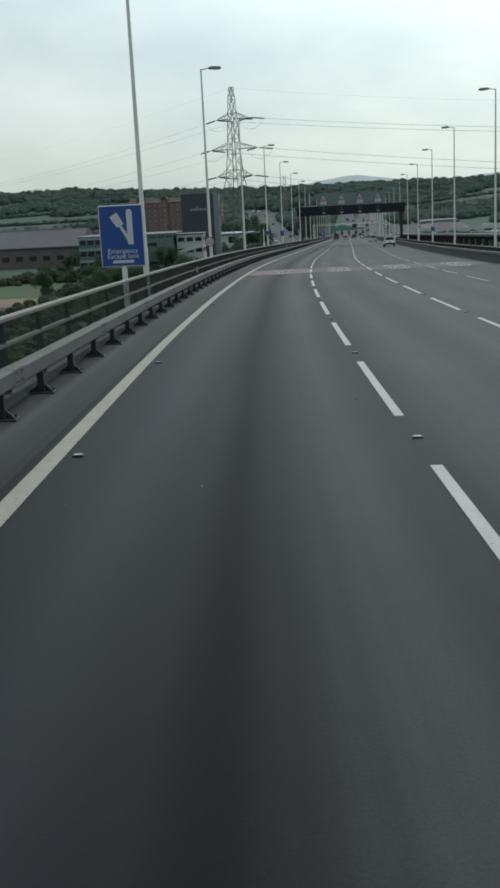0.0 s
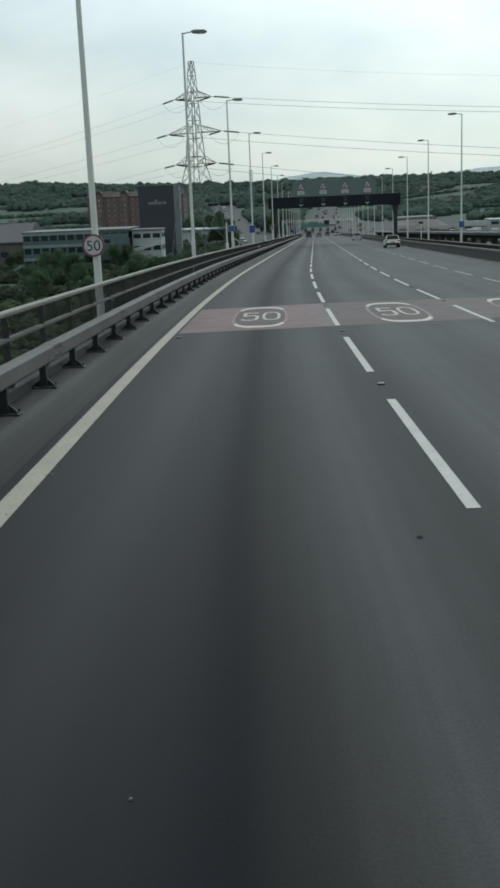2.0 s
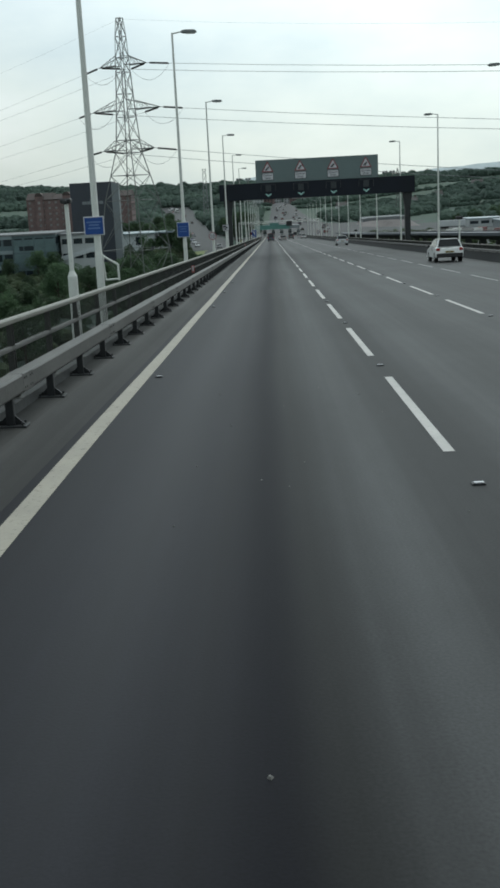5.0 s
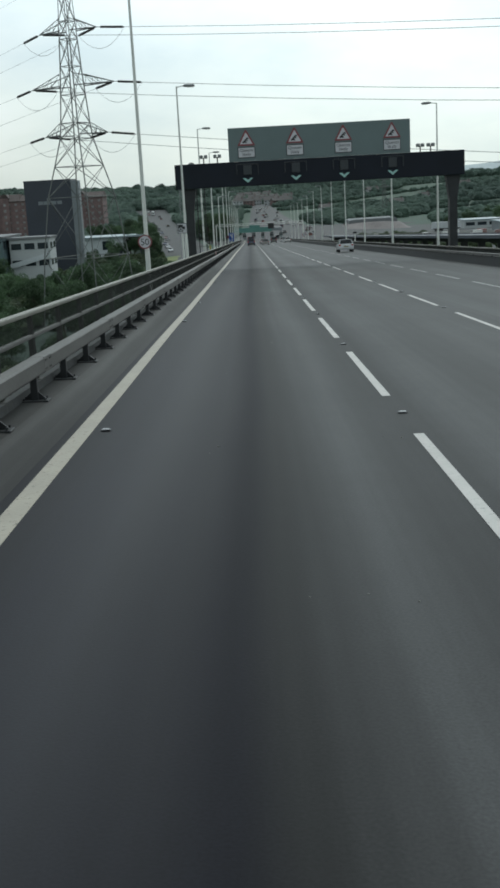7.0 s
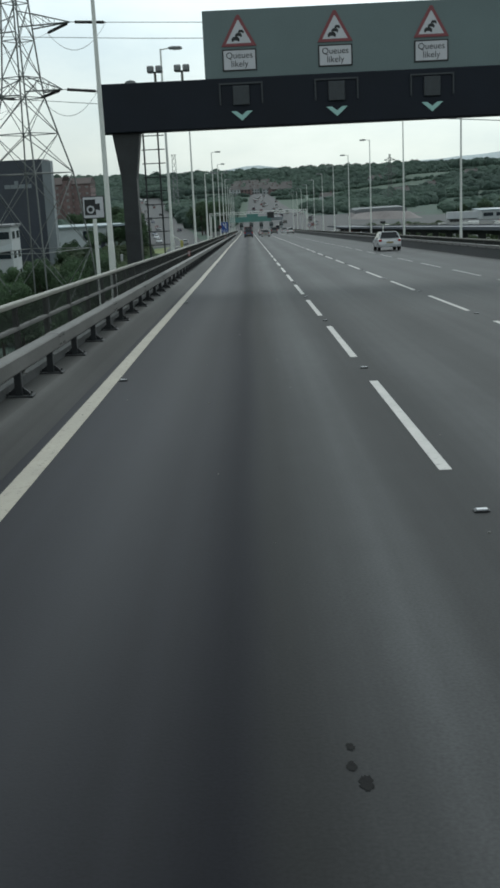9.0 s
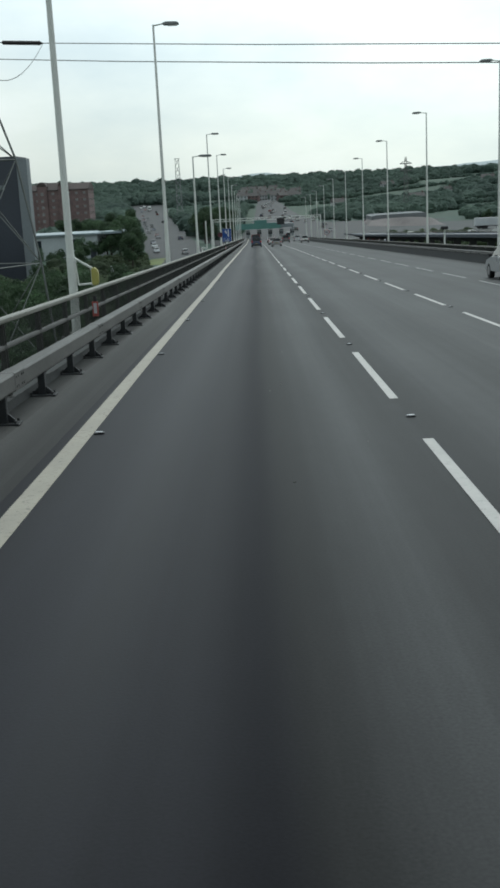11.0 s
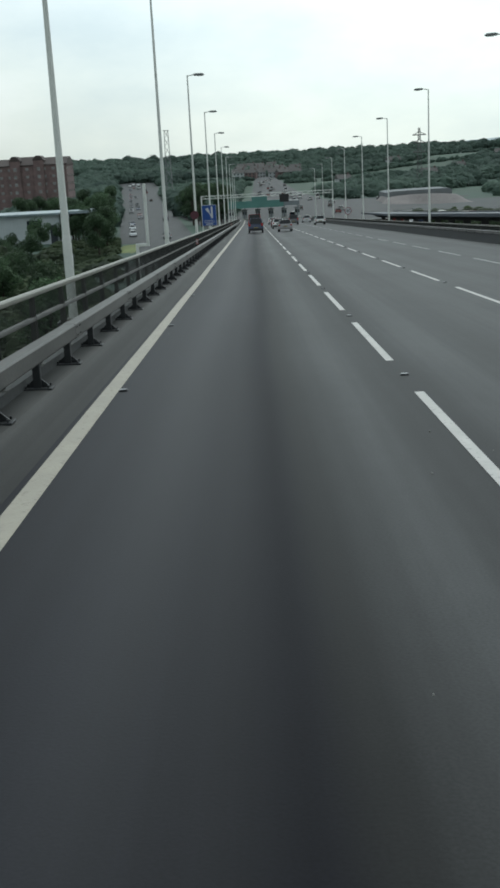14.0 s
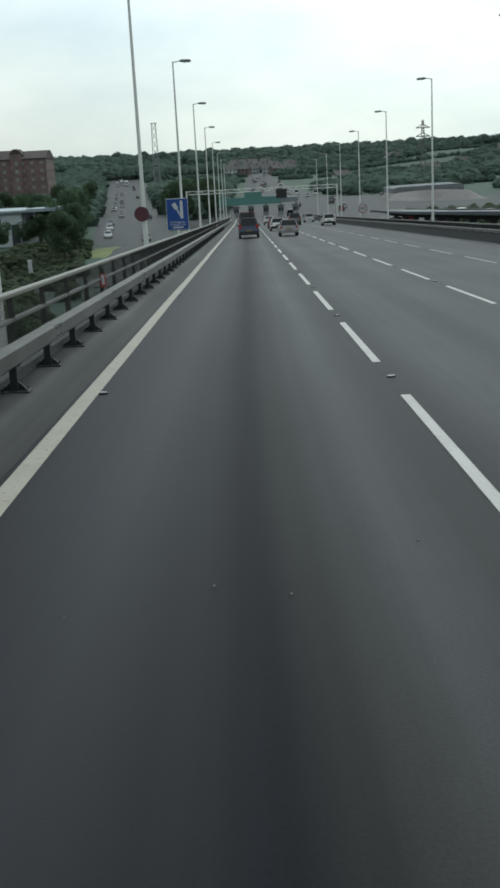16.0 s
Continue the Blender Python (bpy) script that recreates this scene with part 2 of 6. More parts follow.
M_FADED = worn_paint("faded_road_paint", (0.44, 0.425, 0.40), (0.12, 0.09, 0.09), 0.59)
M_GALV = material("galvanised_steel", (0.185, 0.182, 0.158), 0.55, 0.35, 0.18, 1.2, 25, 0.05)
M_RAIL = material("weathered_rail_steel", (0.094, 0.092, 0.087), 0.6, 0.15, 0.35, 0.8, 18, 0.08)
M_DARKSTEEL = material("dark_painted_steel", (0.022, 0.024, 0.026), 0.5, 0.2, 0.3, 2, 30, 0.05)
M_MESH = material("dark_mesh_steel", (0.024, 0.026, 0.024), 0.6, 0.2, 0.3, 2, 30, 0.0)
M_POLE = material("pale_grey_column_paint", (0.64, 0.65, 0.61), 0.55, 0.0, 0.08, 1.0, 20, 0.0)
M_LAMP = material("lantern_grey", (0.19, 0.20, 0.20), 0.45, 0.1, 0.15, 4, 40, 0.0)
M_LENS = material("lantern_bowl", (0.5, 0.5, 0.47), 0.25, 0.0, 0.1, 4, 40, 0.0)
M_CONC = material("weathered_concrete", (0.27, 0.265, 0.24), 0.85, 0, 0.25, 0.6, 20, 0.25)
M_DARKCONC = material("stained_dark_concrete", (0.055, 0.056, 0.056), 0.85, 0, 0.35, 0.5, 14, 0.25)
M_GANTRY = material("gantry_cladding_dark_blue", (0.010, 0.013, 0.020), 0.65, 0.0, 0.25, 0.5, 20, 0.03)
M_GANTRY.node_tree.nodes["Principled BSDF"].inputs["Specular IOR Level"].default_value = 0.25
M_PANEL = material("sign_back_green_grey", (0.125, 0.165, 0.165), 0.55, 0.0, 0.10, 0.4, 20, 0.03)
M_BLUE = material("blue_sign_sheeting", (0.005, 0.052, 0.24), 0.45, 0, 0.10, 1.0, 30, 0.02)
M_SIGNWHITE = material("white_sign_sheeting", (0.50, 0.50, 0.52), 0.45, 0, 0.06, 2, 30, 0.0)
M_SIGNRED = material("red_sign_sheeting", (0.20, 0.045, 0.052), 0.45, 0, 0.08, 2, 30, 0.0)
M_SIGNBLACK = material("black_sign_sheeting", (0.012, 0.012, 0.013), 0.5, 0, 0.1, 2, 30, 0.0)
M_SIGNBACK = material("sign_back_rust_brown", (0.085, 0.026, 0.036), 0.7, 0, 0.2, 3, 30, 0.05)
M_YELLOW = material("yellow_sheeting", (0.20, 0.16, 0.05), 0.5, 0, 0.1, 2, 30, 0.0)
M_PYLON = material("pylon_steel", (0.135, 0.142, 0.135), 0.6, 0.2, 0.15, 0.2, 6, 0.0)
M_INSUL = material("insulator_glass_brown", (0.018, 0.015, 0.014), 0.65, 0, 0.2, 3, 20, 0.0)
M_WIRE = material("aluminium_conductor", (0.26, 0.265, 0.27), 0.6, 0.3, 0.1, 0.1, 4, 0.0)
M_ARROW = glowing("green_lane_arrow", (0.20, 0.34, 0.315), 0.22)
M_LED = material("unlit_matrix_face", (0.022, 0.028, 0.033), 0.35, 0, 0.2, 6, 40, 0.0)

# ---------------- the road's line: a right-hand bend that runs out straight, falling 1 in 25 ----------------
BEND_END, CURVE = 121.5, 7.496e-4
SAG_START, SAG_END = 520.0, 680.0


def road_x(s):
    return (BEND_END - s) ** 2 / 2 * CURVE if s < BEND_END else 0.0


def road_turn(s):
    return -(BEND_END - s) * CURVE if s < BEND_END else 0.0


def road_z(s):
    z = -0.04 * s
    if s < 85:
        z -= (85 - s) ** 2 / 2 * 2.3e-5
    if s > SAG_START:
        u = min(s, SAG_END) - SAG_START
        z += u * u / 2 * 0.04 / (SAG_END - SAG_START)
        if s > SAG_END:
            z += 0.04 * (s - SAG_END)
    return z


def at(s, lat, up=0.0):
    """The point lat metres to the right of the left edge line, s metres along."""
    return Vector((road_x(s) + lat, s - lat * road_turn(s), road_z(s) + up))


def stand(s, lat, up=0.0, turn=0.0, slope=False):
    """A pose on the road, facing along it."""
    rx = -0.04 * 57.3 if slope else 0.0
    return Matrix.Translation(at(s, lat, up)) @ pose(0, 0, 0, rx, 0, -road_turn(s) * 57.2958 + turn)


# ---------------- mesh helpers ----------------
def mesh_of(name, bm, mat):
    me = bpy.data.meshes.new(name)
    bm.to_mesh(me)
    bm.free()
    for m in mat if isinstance(mat, (list, tuple)) else (mat,):
        me.materials.append(m)
    return me


def part(name, bm, mat, parent=None, label="", m=None):
    """Links a bmesh or a finished mesh as ONE object, under a thing or a part."""
    me = bm if isinstance(bm, bpy.types.Mesh) else mesh_of(name, bm, mat)
    ob = new(name, me)
    if parent is not None:
        ob.parent = parent
    if m is not None:
        ob.matrix_basis = m
    return tagged(ob, label=label) if label else ob


def thing(name, m, label, category, group="", kind=""):
    ob = new(name)
    ob.empty_display_size = 0.3
    ob.matrix_basis = m
    return tagged(ob, label, category, group, kind)


def box(bm, lo, hi, mi=0, bevel=0.0):
    r = bmesh.ops.create_cube(bm, size=1.0)
    vs = r["verts"]
    for v in vs:
        v.co = Vector([lo[i] + (v.co[i] + 0.5) * (hi[i] - lo[i]) for i in range(3)])
    fs = {f for v in vs for f in v.link_faces}
    for f in fs:
        f.material_index = mi
    if bevel:
        es = list({e for v in vs for e in v.link_edges})
        bmesh.ops.bevel(bm, geom=es, offset=bevel, segments=1, affect="EDGES")
    return bm


def tube(bm, a, b, r0, r1=None, seg=8, caps=True):
    a, b = Vector(a), Vector(b)
    r1 = r0 if r1 is None else r1
    d = b - a
    q = d.to_track_quat("Z", "Y").to_matrix()
    rings = []
    for p, r in ((a, r0), (b, r1)):
        rings.append([bm.verts.new(p + q @ Vector((math.cos(k * math.tau / seg) * r, math.sin(k * math.tau / seg) * r, 0))) for k in range(seg)])
    for k in range(seg):
        f = bm.faces.new((rings[0][k], rings[0][(k + 1) % seg], rings[1][(k + 1) % seg], rings[1][k]))
        f.smooth = seg > 6
    if caps:
        bm.faces.new([bm.verts.new(v.co) for v in rings[0][::-1]])
        bm.faces.new([bm.verts.new(v.co) for v in rings[1]])
    return bm


def prism(bm, pts, lo, hi, axis="y", mi=0):
    """A flat outline (pairs) pushed from lo to hi along an axis."""
    def put(p, t):
        return Vector((p[0], t, p[1])) if axis == "y" else Vector((t, p[0], p[1])) if axis == "x" else Vector((p[0], p[1], t))
    a = [bm.verts.new(put(p, lo)) for p in pts]
    b = [bm.verts.new(put(p, hi)) for p in pts]
    n = len(pts)
    fs = [bm.faces.new(a), bm.faces.new(b[::-1])]
    fs += [bm.faces.new((a[i], b[i], b[(i + 1) % n], a[(i + 1) % n])) for i in range(n)]
    for f in fs:
        f.material_index = mi
    bmesh.ops.recalc_face_normals(bm, faces=fs)
    return bm


def sweep(profile, s0, s1, step=4.0, closed=True):
    """A cross-section (lateral, up) drawn along the road; UV is (across, along)."""
    bm = bmesh.new()
    uv = bm.loops.layers.uv.new("UVMap")
    count = max(1, int(math.ceil((s1 - s0) / step)))
    ss = [s0 + (s1 - s0) * i / count for i in range(count + 1)]
    rows = [[bm.verts.new(at(s, p[0], p[1])) for p in profile] for s in ss]
    n = len(profile)
    for i in range(count):
        for j in range(n if closed else n - 1):
            k = (j + 1) % n
            f = bm.faces.new((rows[i][j], rows[i + 1][j], rows[i + 1][k], rows[i][k]))
            for lp, (si, pj) in zip(f.loops, ((i, j), (i + 1, j), (i + 1, k), (i, k))):
                lp[uv].uv = (profile[pj][0], ss[si])
    if closed:
        bm.faces.new(rows[0])
        bm.faces.new(rows[-1][::-1])
        bmesh.ops.recalc_face_normals(bm, faces=bm.faces[:])
    else:
        for f in bm.faces:
            f.normal_update()
            if f.normal.z < 0:
                f.normal_flip()
    return bm


def writing(words, size, mat, parent, m, name="lettering", spread=1.0, tall=1.0):
    """Raised lettering in the built-in font, as a mesh."""
    cu = bpy.data.curves.new("letters", "FONT")
    cu.body, cu.size, cu.align_x, cu.align_y, cu.extrude = words, size, "CENTER", "CENTER", 0.002
    tmp = bpy.data.objects.new("letters", cu)
    scene.collection.objects.link(tmp)
    me = bpy.data.meshes.new_from_object(tmp.evaluated_get(bpy.context.evaluated_depsgraph_get()))
    bpy.data.objects.remove(tmp)
    bpy.data.curves.remove(cu)
    me.transform(Matrix.Diagonal((spread, tall, 1, 1)))
    me.materials.clear()
    me.materials.append(mat)
    ob = new(name, me)
    ob.parent = parent
    ob.matrix_basis = m
    return ob


ROAD_END = 600.0
KERB = 0.235
# ---------------- carriageway ----------------
road = part("road", sweep([(-0.30, 0.0), (15.7, 0.0), (15.7, -0.25), (-0.30, -0.25)], -40, ROAD_END, 5), M_ROAD)
tagged(road, "worn grey asphalt of a four-lane bridge carriageway", "road", kind="structure")
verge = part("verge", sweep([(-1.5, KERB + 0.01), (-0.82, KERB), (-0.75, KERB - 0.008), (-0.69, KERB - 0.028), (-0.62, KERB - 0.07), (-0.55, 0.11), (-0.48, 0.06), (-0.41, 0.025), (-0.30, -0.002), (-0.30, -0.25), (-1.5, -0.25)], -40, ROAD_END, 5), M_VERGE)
tagged(verge, "raised dusty verge sloping down to the edge line", "verge", kind="structure")
deck = part("bridge_deck", sweep([(-1.72, 0.24), (-1.52, 0.24), (-1.52, -0.26), (15.7, -0.26), (16.9, -0.26), (17.0, -1.0), (15.0, -2.2), (-0.2, -2.2), (-1.72, -0.5)], -40, 560, 8), M_DARKCONC)
tagged(deck, "stained concrete deck of the long approach viaduct", "bridge deck", kind="structure")

for k in range(14):
    # paired piers down to the valley floor
    s = -18 + k * 40.0
    for lat in (1.5, 11.5):
        p = at(s, lat)
        if p.z - 2.2 > -24.0:
            bm = bmesh.new()
            tube(bm, (0, 0, -26.0 - p.z), (0, 0, -2.15), 0.95, 0.95, 16)
            part("pier", bm, M_CONC, deck, m=Matrix.Translation(p))

bm = bmesh.new()
uv = bm.loops.layers.uv.new("UVMap")
before = None
for i in range(257):
    # the painted line drifts a hand's width towards the verge past the gantry
    s = -40 + 2.5 * i
    drift = -0.06 * min(1, max(0, (s - 270) / 45)) + 0.008 * math.sin(s / 7.3) + 0.005 * math.sin(s / 2.9)
    row = [bm.verts.new(at(s, lat + drift, 0.004)) for lat in (-0.172, 0.052)]
    if before:
        f = bm.faces.new((before[0], before[1], row[1], row[0]))
        for lp in f.loops:
            lp[uv].uv = (lp.vert.co.x, lp.vert.co.y)
    before = row
edge = part("edge_line", bm, M_EDGE)
tagged(edge, "continuous dirty white edge line along the left lane", "road marking", kind="structure")


def dash_mesh(s0, s1, lat, half, lift):
    return sweep([(lat - half, lift), (lat + half, lift)], s0, s1, 3, closed=False)


for lat, shift in ((4.03, 0.0), (7.74, -0.6), (11.42, -2.7)):
    line = thing("lane_line", Matrix.Identity(4), "broken white line of long dashes between lanes", "road marking", "lane lines", "structure")
    for k in range(-3, 66):
        part("dash", dash_mesh(9 * k + shift - 6, 9 * k + shift, lat, 0.062 if lat < 5 else 0.06, 0.005), M_WHITE if lat < 11 else M_FAINT, line)

# reflecting studs in the gaps
bm = bmesh.new()
box(bm, (-0.065, -0.05, 0), (0.065, 0.05, 0.012), 0, 0.005)
box(bm, (-0.05, -0.048, 0.010), (0.05, 0.02, 0.024), 1, 0.005)
stud_me = mesh_of("road_stud", bm, (M_DARKSTEEL, M_SIGNWHITE))
for lat in (4.05, 7.76):
    for k in range(0, 52):
        tagged(part("road_stud", stud_me, None, m=stand(9 * k + 1.5, lat, 0.002, slope=True)), "small white reflecting road stud between dashes", "road stud", "lane studs")
for k in (2, 3, 5, 8, 10, 12, 14, 16, 17, 18, 20, 21, 23, 25, 27, 28, 29, 30, 31, 32, 34, 35, 36, 38, 40, 42, 44, 46, 48, 50):
    tagged(part("road_stud", stud_me, None, m=stand(9 * k + 1.3, 0.22 if k < 19 else 0.14 if k < 33 else 0.06, 0.006, slope=True)), "small reflecting road stud beside the edge line", "road stud", "edge studs")

# red speed-limit patch with roundels
for lat0, lat1, paint in ((0.12, 3.95, M_RED), (3.95, 7.75, M_RED2), (7.75, 11.45, M_RED2), (11.45, 15.2, M_RED2)):
    bm = bmesh.new()
    for i in range(4):
        u0, u1 = i / 4, (i + 1) / 4
        quad = []
        for lat, u in ((lat0, u0), (lat1, u0), (lat1, u1), (lat0, u1)):
            near, far = 74.4 + 0.13 * lat, 82.55 + 0.24 * min(lat, 4.0)
            quad.append(bm.verts.new(at(near + (far - near) * u, lat, 0.003)))
        bm.faces.new(quad)
    red = part("red_patch", bm, paint)
    tagged(red, "worn dull red surfacing across one lane", "road marking", "red patches", "structure")


def roundel(lat):
    base = thing("speed_roundel", stand(78.95, lat, 0.006, slope=True), "worn white elongated fifty roundel painted on red surfacing", "road marking", "painted roundels", "structure")
    bm = bmesh.new()
    ang = [k * math.tau / 48 for k in range(48)]

    def ring(a, b):
        # a superellipse, long along the road
        return [bm.verts.new((a * math.copysign(abs(math.cos(t)) ** 0.62, math.cos(t)), b * math.copysign(abs(math.sin(t)) ** 0.72, math.sin(t)), 0)) for t in ang]
    o, i = ring(0.78, 3.65), ring(0.70, 3.15)
    for k in range(48):
        f = bm.faces.new((o[k], o[(k + 1) % 48], i[(k + 1) % 48], i[k]))
        f.material_index = 0 if abs(math.sin((k + 0.5) * math.tau / 48)) > 0.62 else 1
    part("ring", bm, (M_FADED, M_GONE), base)
    bm = bmesh.new()
    bm.faces.new([bm.verts.new((0.69 * math.copysign(abs(math.cos(t)) ** 0.62, math.cos(t)), 3.2 * math.copysign(abs(math.sin(t)) ** 0.72, math.sin(t)), -0.001)) for t in ang])
    part("ground", bm, M_REDDARK, base)
    # a five and a nought, 2.9 m tall
    five = [(-0.50, 1.42), (-0.06, 1.42), (-0.06, 1.17), (-0.40, 1.17), (-0.40, 0.35), (-0.20, 0.42), (-0.08, 0.3), (-0.04, 0.0), (-0.04, -0.95), (-0.09, -1.28), (-0.22, -1.45), (-0.40, -1.45), (-0.53, -1.2), (-0.53, -0.95), (-0.44, -0.95), (-0.40, -1.15), (-0.30, -1.25),
            (-0.20, -1.15), (-0.14, -0.95), (-0.14, -0.05), (-0.18, 0.12), (-0.26, 0.18), (-0.36, 0.08), (-0.50, 0.08)]
    bm = bmesh.new()
    f = bm.faces.new([bm.verts.new((x, y, 0.002)) for x, y in five])
    bmesh.ops.triangulate(bm, faces=[f])
    part("numeral", bm, M_NUMERAL, base)
    bm = bmesh.new()

    def oval(a, b):
        return [bm.verts.new((0.31 + a * math.copysign(abs(math.cos(t)) ** 0.7, math.cos(t)), b * math.copysign(abs(math.sin(t)) ** 0.8, math.sin(t)), 0.002)) for t in ang]
    o, i = oval(0.26, 1.45), oval(0.175, 1.22)
    for k in range(48):
        bm.faces.new((o[k], o[(k + 1) % 48], i[(k + 1) % 48], i[k]))
    part("numeral", bm, M_NUMERAL, base)


M_NUMERAL = worn_paint("rubbed_numeral_paint", (0.40, 0.385, 0.36), (0.070, 0.045, 0.044), 0.505)
M_GONE = worn_paint("almost_worn_off_paint", (0.21, 0.155, 0.15), (0.062, 0.028, 0.028), 0.47)
M_REDDARK = worn_paint("rubbed_red_surfacing", (0.048, 0.021, 0.021), (0.034, 0.022, 0.022), 0.52)
for lat in (2.05, 5.9, 9.6, 13.4):
    roundel(lat)

# ---------------- left guard rail ----------------
RAIL_S0, RAIL_S1 = -20.0, 560.0
guard = thing("guard_rail", Matrix.Identity(4), "grey galvanised box-beam guard rail on dark steel posts", "guard rail", "bridge edge", "structure")
GL = -0.935
part("rail", sweep([(GL + 0.085, 0.595), (GL + 0.105, 0.62), (GL + 0.105, 0.80), (GL + 0.085, 0.825), (GL - 0.085, 0.825), (GL - 0.105, 0.80), (GL - 0.105, 0.62), (GL - 0.085, 0.595)], RAIL_S0, RAIL_S1, 5), M_RAIL, guard)
# sleeves where the lengths of the beam are bolted together
bm = bmesh.new()
box(bm, (-0.108, -0.28, -0.118), (0.108, 0.28, 0.118), 0, 0.012)
for by in (-0.2, -0.1, 0.1, 0.2):
    for bz in (-0.06, 0.06):
        tube(bm, (0.107, by, bz), (0.119, by, bz), 0.016, seg=6)
sleeve_me = mesh_of("sleeve", bm, M_RAIL)
for k in range(74):
    part("sleeve", sleeve_me, None, guard, m=stand(RAIL_S0 + 5.3 + 7.2 * k, GL, 0.71, slope=True))
bm = bmesh.new()
box(bm, (-0.05, -0.055, 0.0), (0.05, 0.055, 0.37), 0, 0.008)
box(bm, (-0.20, -0.12, 0.0), (0.20, 0.12, 0.025), 0, 0.006)
for sx in (-1, 1):
    prism(bm, [(sx * 0.045, 0.025), (sx * 0.17, 0.025), (sx * 0.045, 0.14)], -0.012, 0.012)
for bx in (-0.15, 0.15):
    for by in (-0.08, 0.08):
        tube(bm, (bx, by, 0.025), (bx, by, 0.06), 0.014, seg=6)
post_me = mesh_of("post", bm, M_DARKSTEEL)
post_s = [2.401 * k - 0.98 for k in range(-7, 200)]
for s in post_s:
    part("post", post_me, None, guard, m=stand(s, GL, KERB))

# ---------------- left parapet: steel rails and posts with dark mesh ----------------
para = thing("parapet", Matrix.Identity(4), "steel bridge parapet with pale top rail and dark mesh infill", "parapet", "bridge edge", "structure")
PL = -1.24
part("plinth", sweep([(PL - 0.16, KERB), (PL + 0.14, KERB), (PL + 0.12, 0.36), (PL - 0.14, 0.36)], RAIL_S0, RAIL_S1, 6), M_DARKCONC, para)
part("top_rail", sweep([(PL - 0.045, 1.345), (PL + 0.045, 1.345), (PL + 0.055, 1.36), (PL + 0.055, 1.40), (PL + 0.04, 1.42), (PL - 0.04, 1.42), (PL - 0.055, 1.40), (PL - 0.055, 1.36)], RAIL_S0, RAIL_S1, 5), M_GALV, para)
part("middle_rail", sweep([(PL - 0.03, 0.995), (PL + 0.03, 0.995), (PL + 0.035, 1.025), (PL + 0.03, 1.055), (PL - 0.03, 1.055), (PL - 0.035, 1.025)], RAIL_S0, RAIL_S1, 5), M_RAIL, para)
bm = bmesh.new()
prism(bm, [(-0.06, 0.0), (0.06, 0.0), (0.04, 1.0), (-0.04, 1.0)], -0.012, 0.012, axis="x")
for fy in (-0.05, 0.05):
    prism(bm, [(-0.05, 0.0), (0.05, 0.0), (0.03, 1.0), (-0.03, 1.0)], fy - 0.008, fy + 0.008)
box(bm, (-0.12, -0.12, 0.0), (0.12, 0.12, 0.02))
M_PPOST = material("grey_brown_parapet_steel", (0.042, 0.042, 0.038), 0.6, 0.2, 0.3, 2, 30, 0.05)
ppost_me = mesh_of("parapet_post", bm, M_PPOST)
for s in post_s:
    part("parapet_post", ppost_me, None, para, m=stand(s + 1.6, PL, 0.35))


def bars(lat, lo, hi, s0, s1, gap, thin, deep):
    """Close upright bars, as one mesh."""
    n = int((s1 - s0) / gap)
    v, f = [], []
    for k in range(n):
        p = at(s0 + k * gap, lat)
        b = len(v)
        for z in (lo, hi):
            for dx, dy in ((-deep, -thin), (deep, -thin), (deep, thin), (-deep, thin)):
                v.append((p.x + dx, p.y + dy, p.z + z))
        f += [(b, b + 1, b + 5, b + 4), (b + 1, b + 2, b + 6, b + 5), (b + 2, b + 3, b + 7, b + 6), (b + 3, b, b + 4, b + 7)]
    me = bpy.data.meshes.new("mesh_infill")
    me.from_pydata(v, [], f)
    me.materials.append(M_MESH)
    return me


tagged(part("mesh_infill", bars(PL, 1.05, 1.35, RAIL_S0, RAIL_S1, 0.08, 0.003, 0.0034), None, para), "dark close-meshed infill", kind="stuff")
tagged(part("mesh_infill", bars(PL, 0.36, 1.0, RAIL_S0, RAIL_S1, 0.09, 0.003, 0.0034), None, para), "dark lower mesh", kind="stuff")

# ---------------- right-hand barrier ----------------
# one near-black tone over the whole upstand
M_BLACKCONC = material("near_black_concrete", (0.022, 0.023, 0.024), 0.85, 0, 0.35, 0.5, 14, 0.2)
rb = thing("barrier", Matrix.Identity(4), "low dark mottled barrier with a grey rail along the far lane", "barrier", "bridge edge", "structure")
part("upstand", sweep([(15.55, 0.0), (15.72, 0.0), (15.85, 0.50), (16.3, 0.50), (16.3, -0.2), (15.55, -0.2)], RAIL_S0, 590, 6), M_BLACKCONC, rb)
part("rail", sweep([(15.80, 0.55), (16.0, 0.55), (16.0, 0.68), (15.80, 0.68)], RAIL_S0, 590, 6), M_RAIL, rb)
part("top_rail", sweep([(16.5, 0.86), (16.6, 0.86), (16.6, 0.93), (16.5, 0.93)], RAIL_S0, 590, 6), M_GALV, rb)
bm = bmesh.new()
box(bm, (-0.05, -0.05, -0.1), (0.05, 0.05, 0.58), 0, 0.01)
rpost_me = mesh_of("post", bm, M_DARKSTEEL)
bm = bmesh.new()
box(bm, (-0.04, -0.05, -0.3), (0.04, 0.05, 0.87), 0, 0.01)
rpost2_me = mesh_of("parapet_post", bm, M_DARKSTEEL)
for k in range(140):
    part("post", rpost_me, None, rb, m=stand(60 + k * 2.62, 15.9, 0.0))
    part("parapet_post", rpost2_me, None, rb, m=stand(61 + k * 2.62, 16.55, 0.0))
tagged(part("mesh_infill", bars(16.55, 0.1, 0.87, 30, 560, 0.10, 0.006, 0.012), None, rb), "dark mesh", kind="stuff")


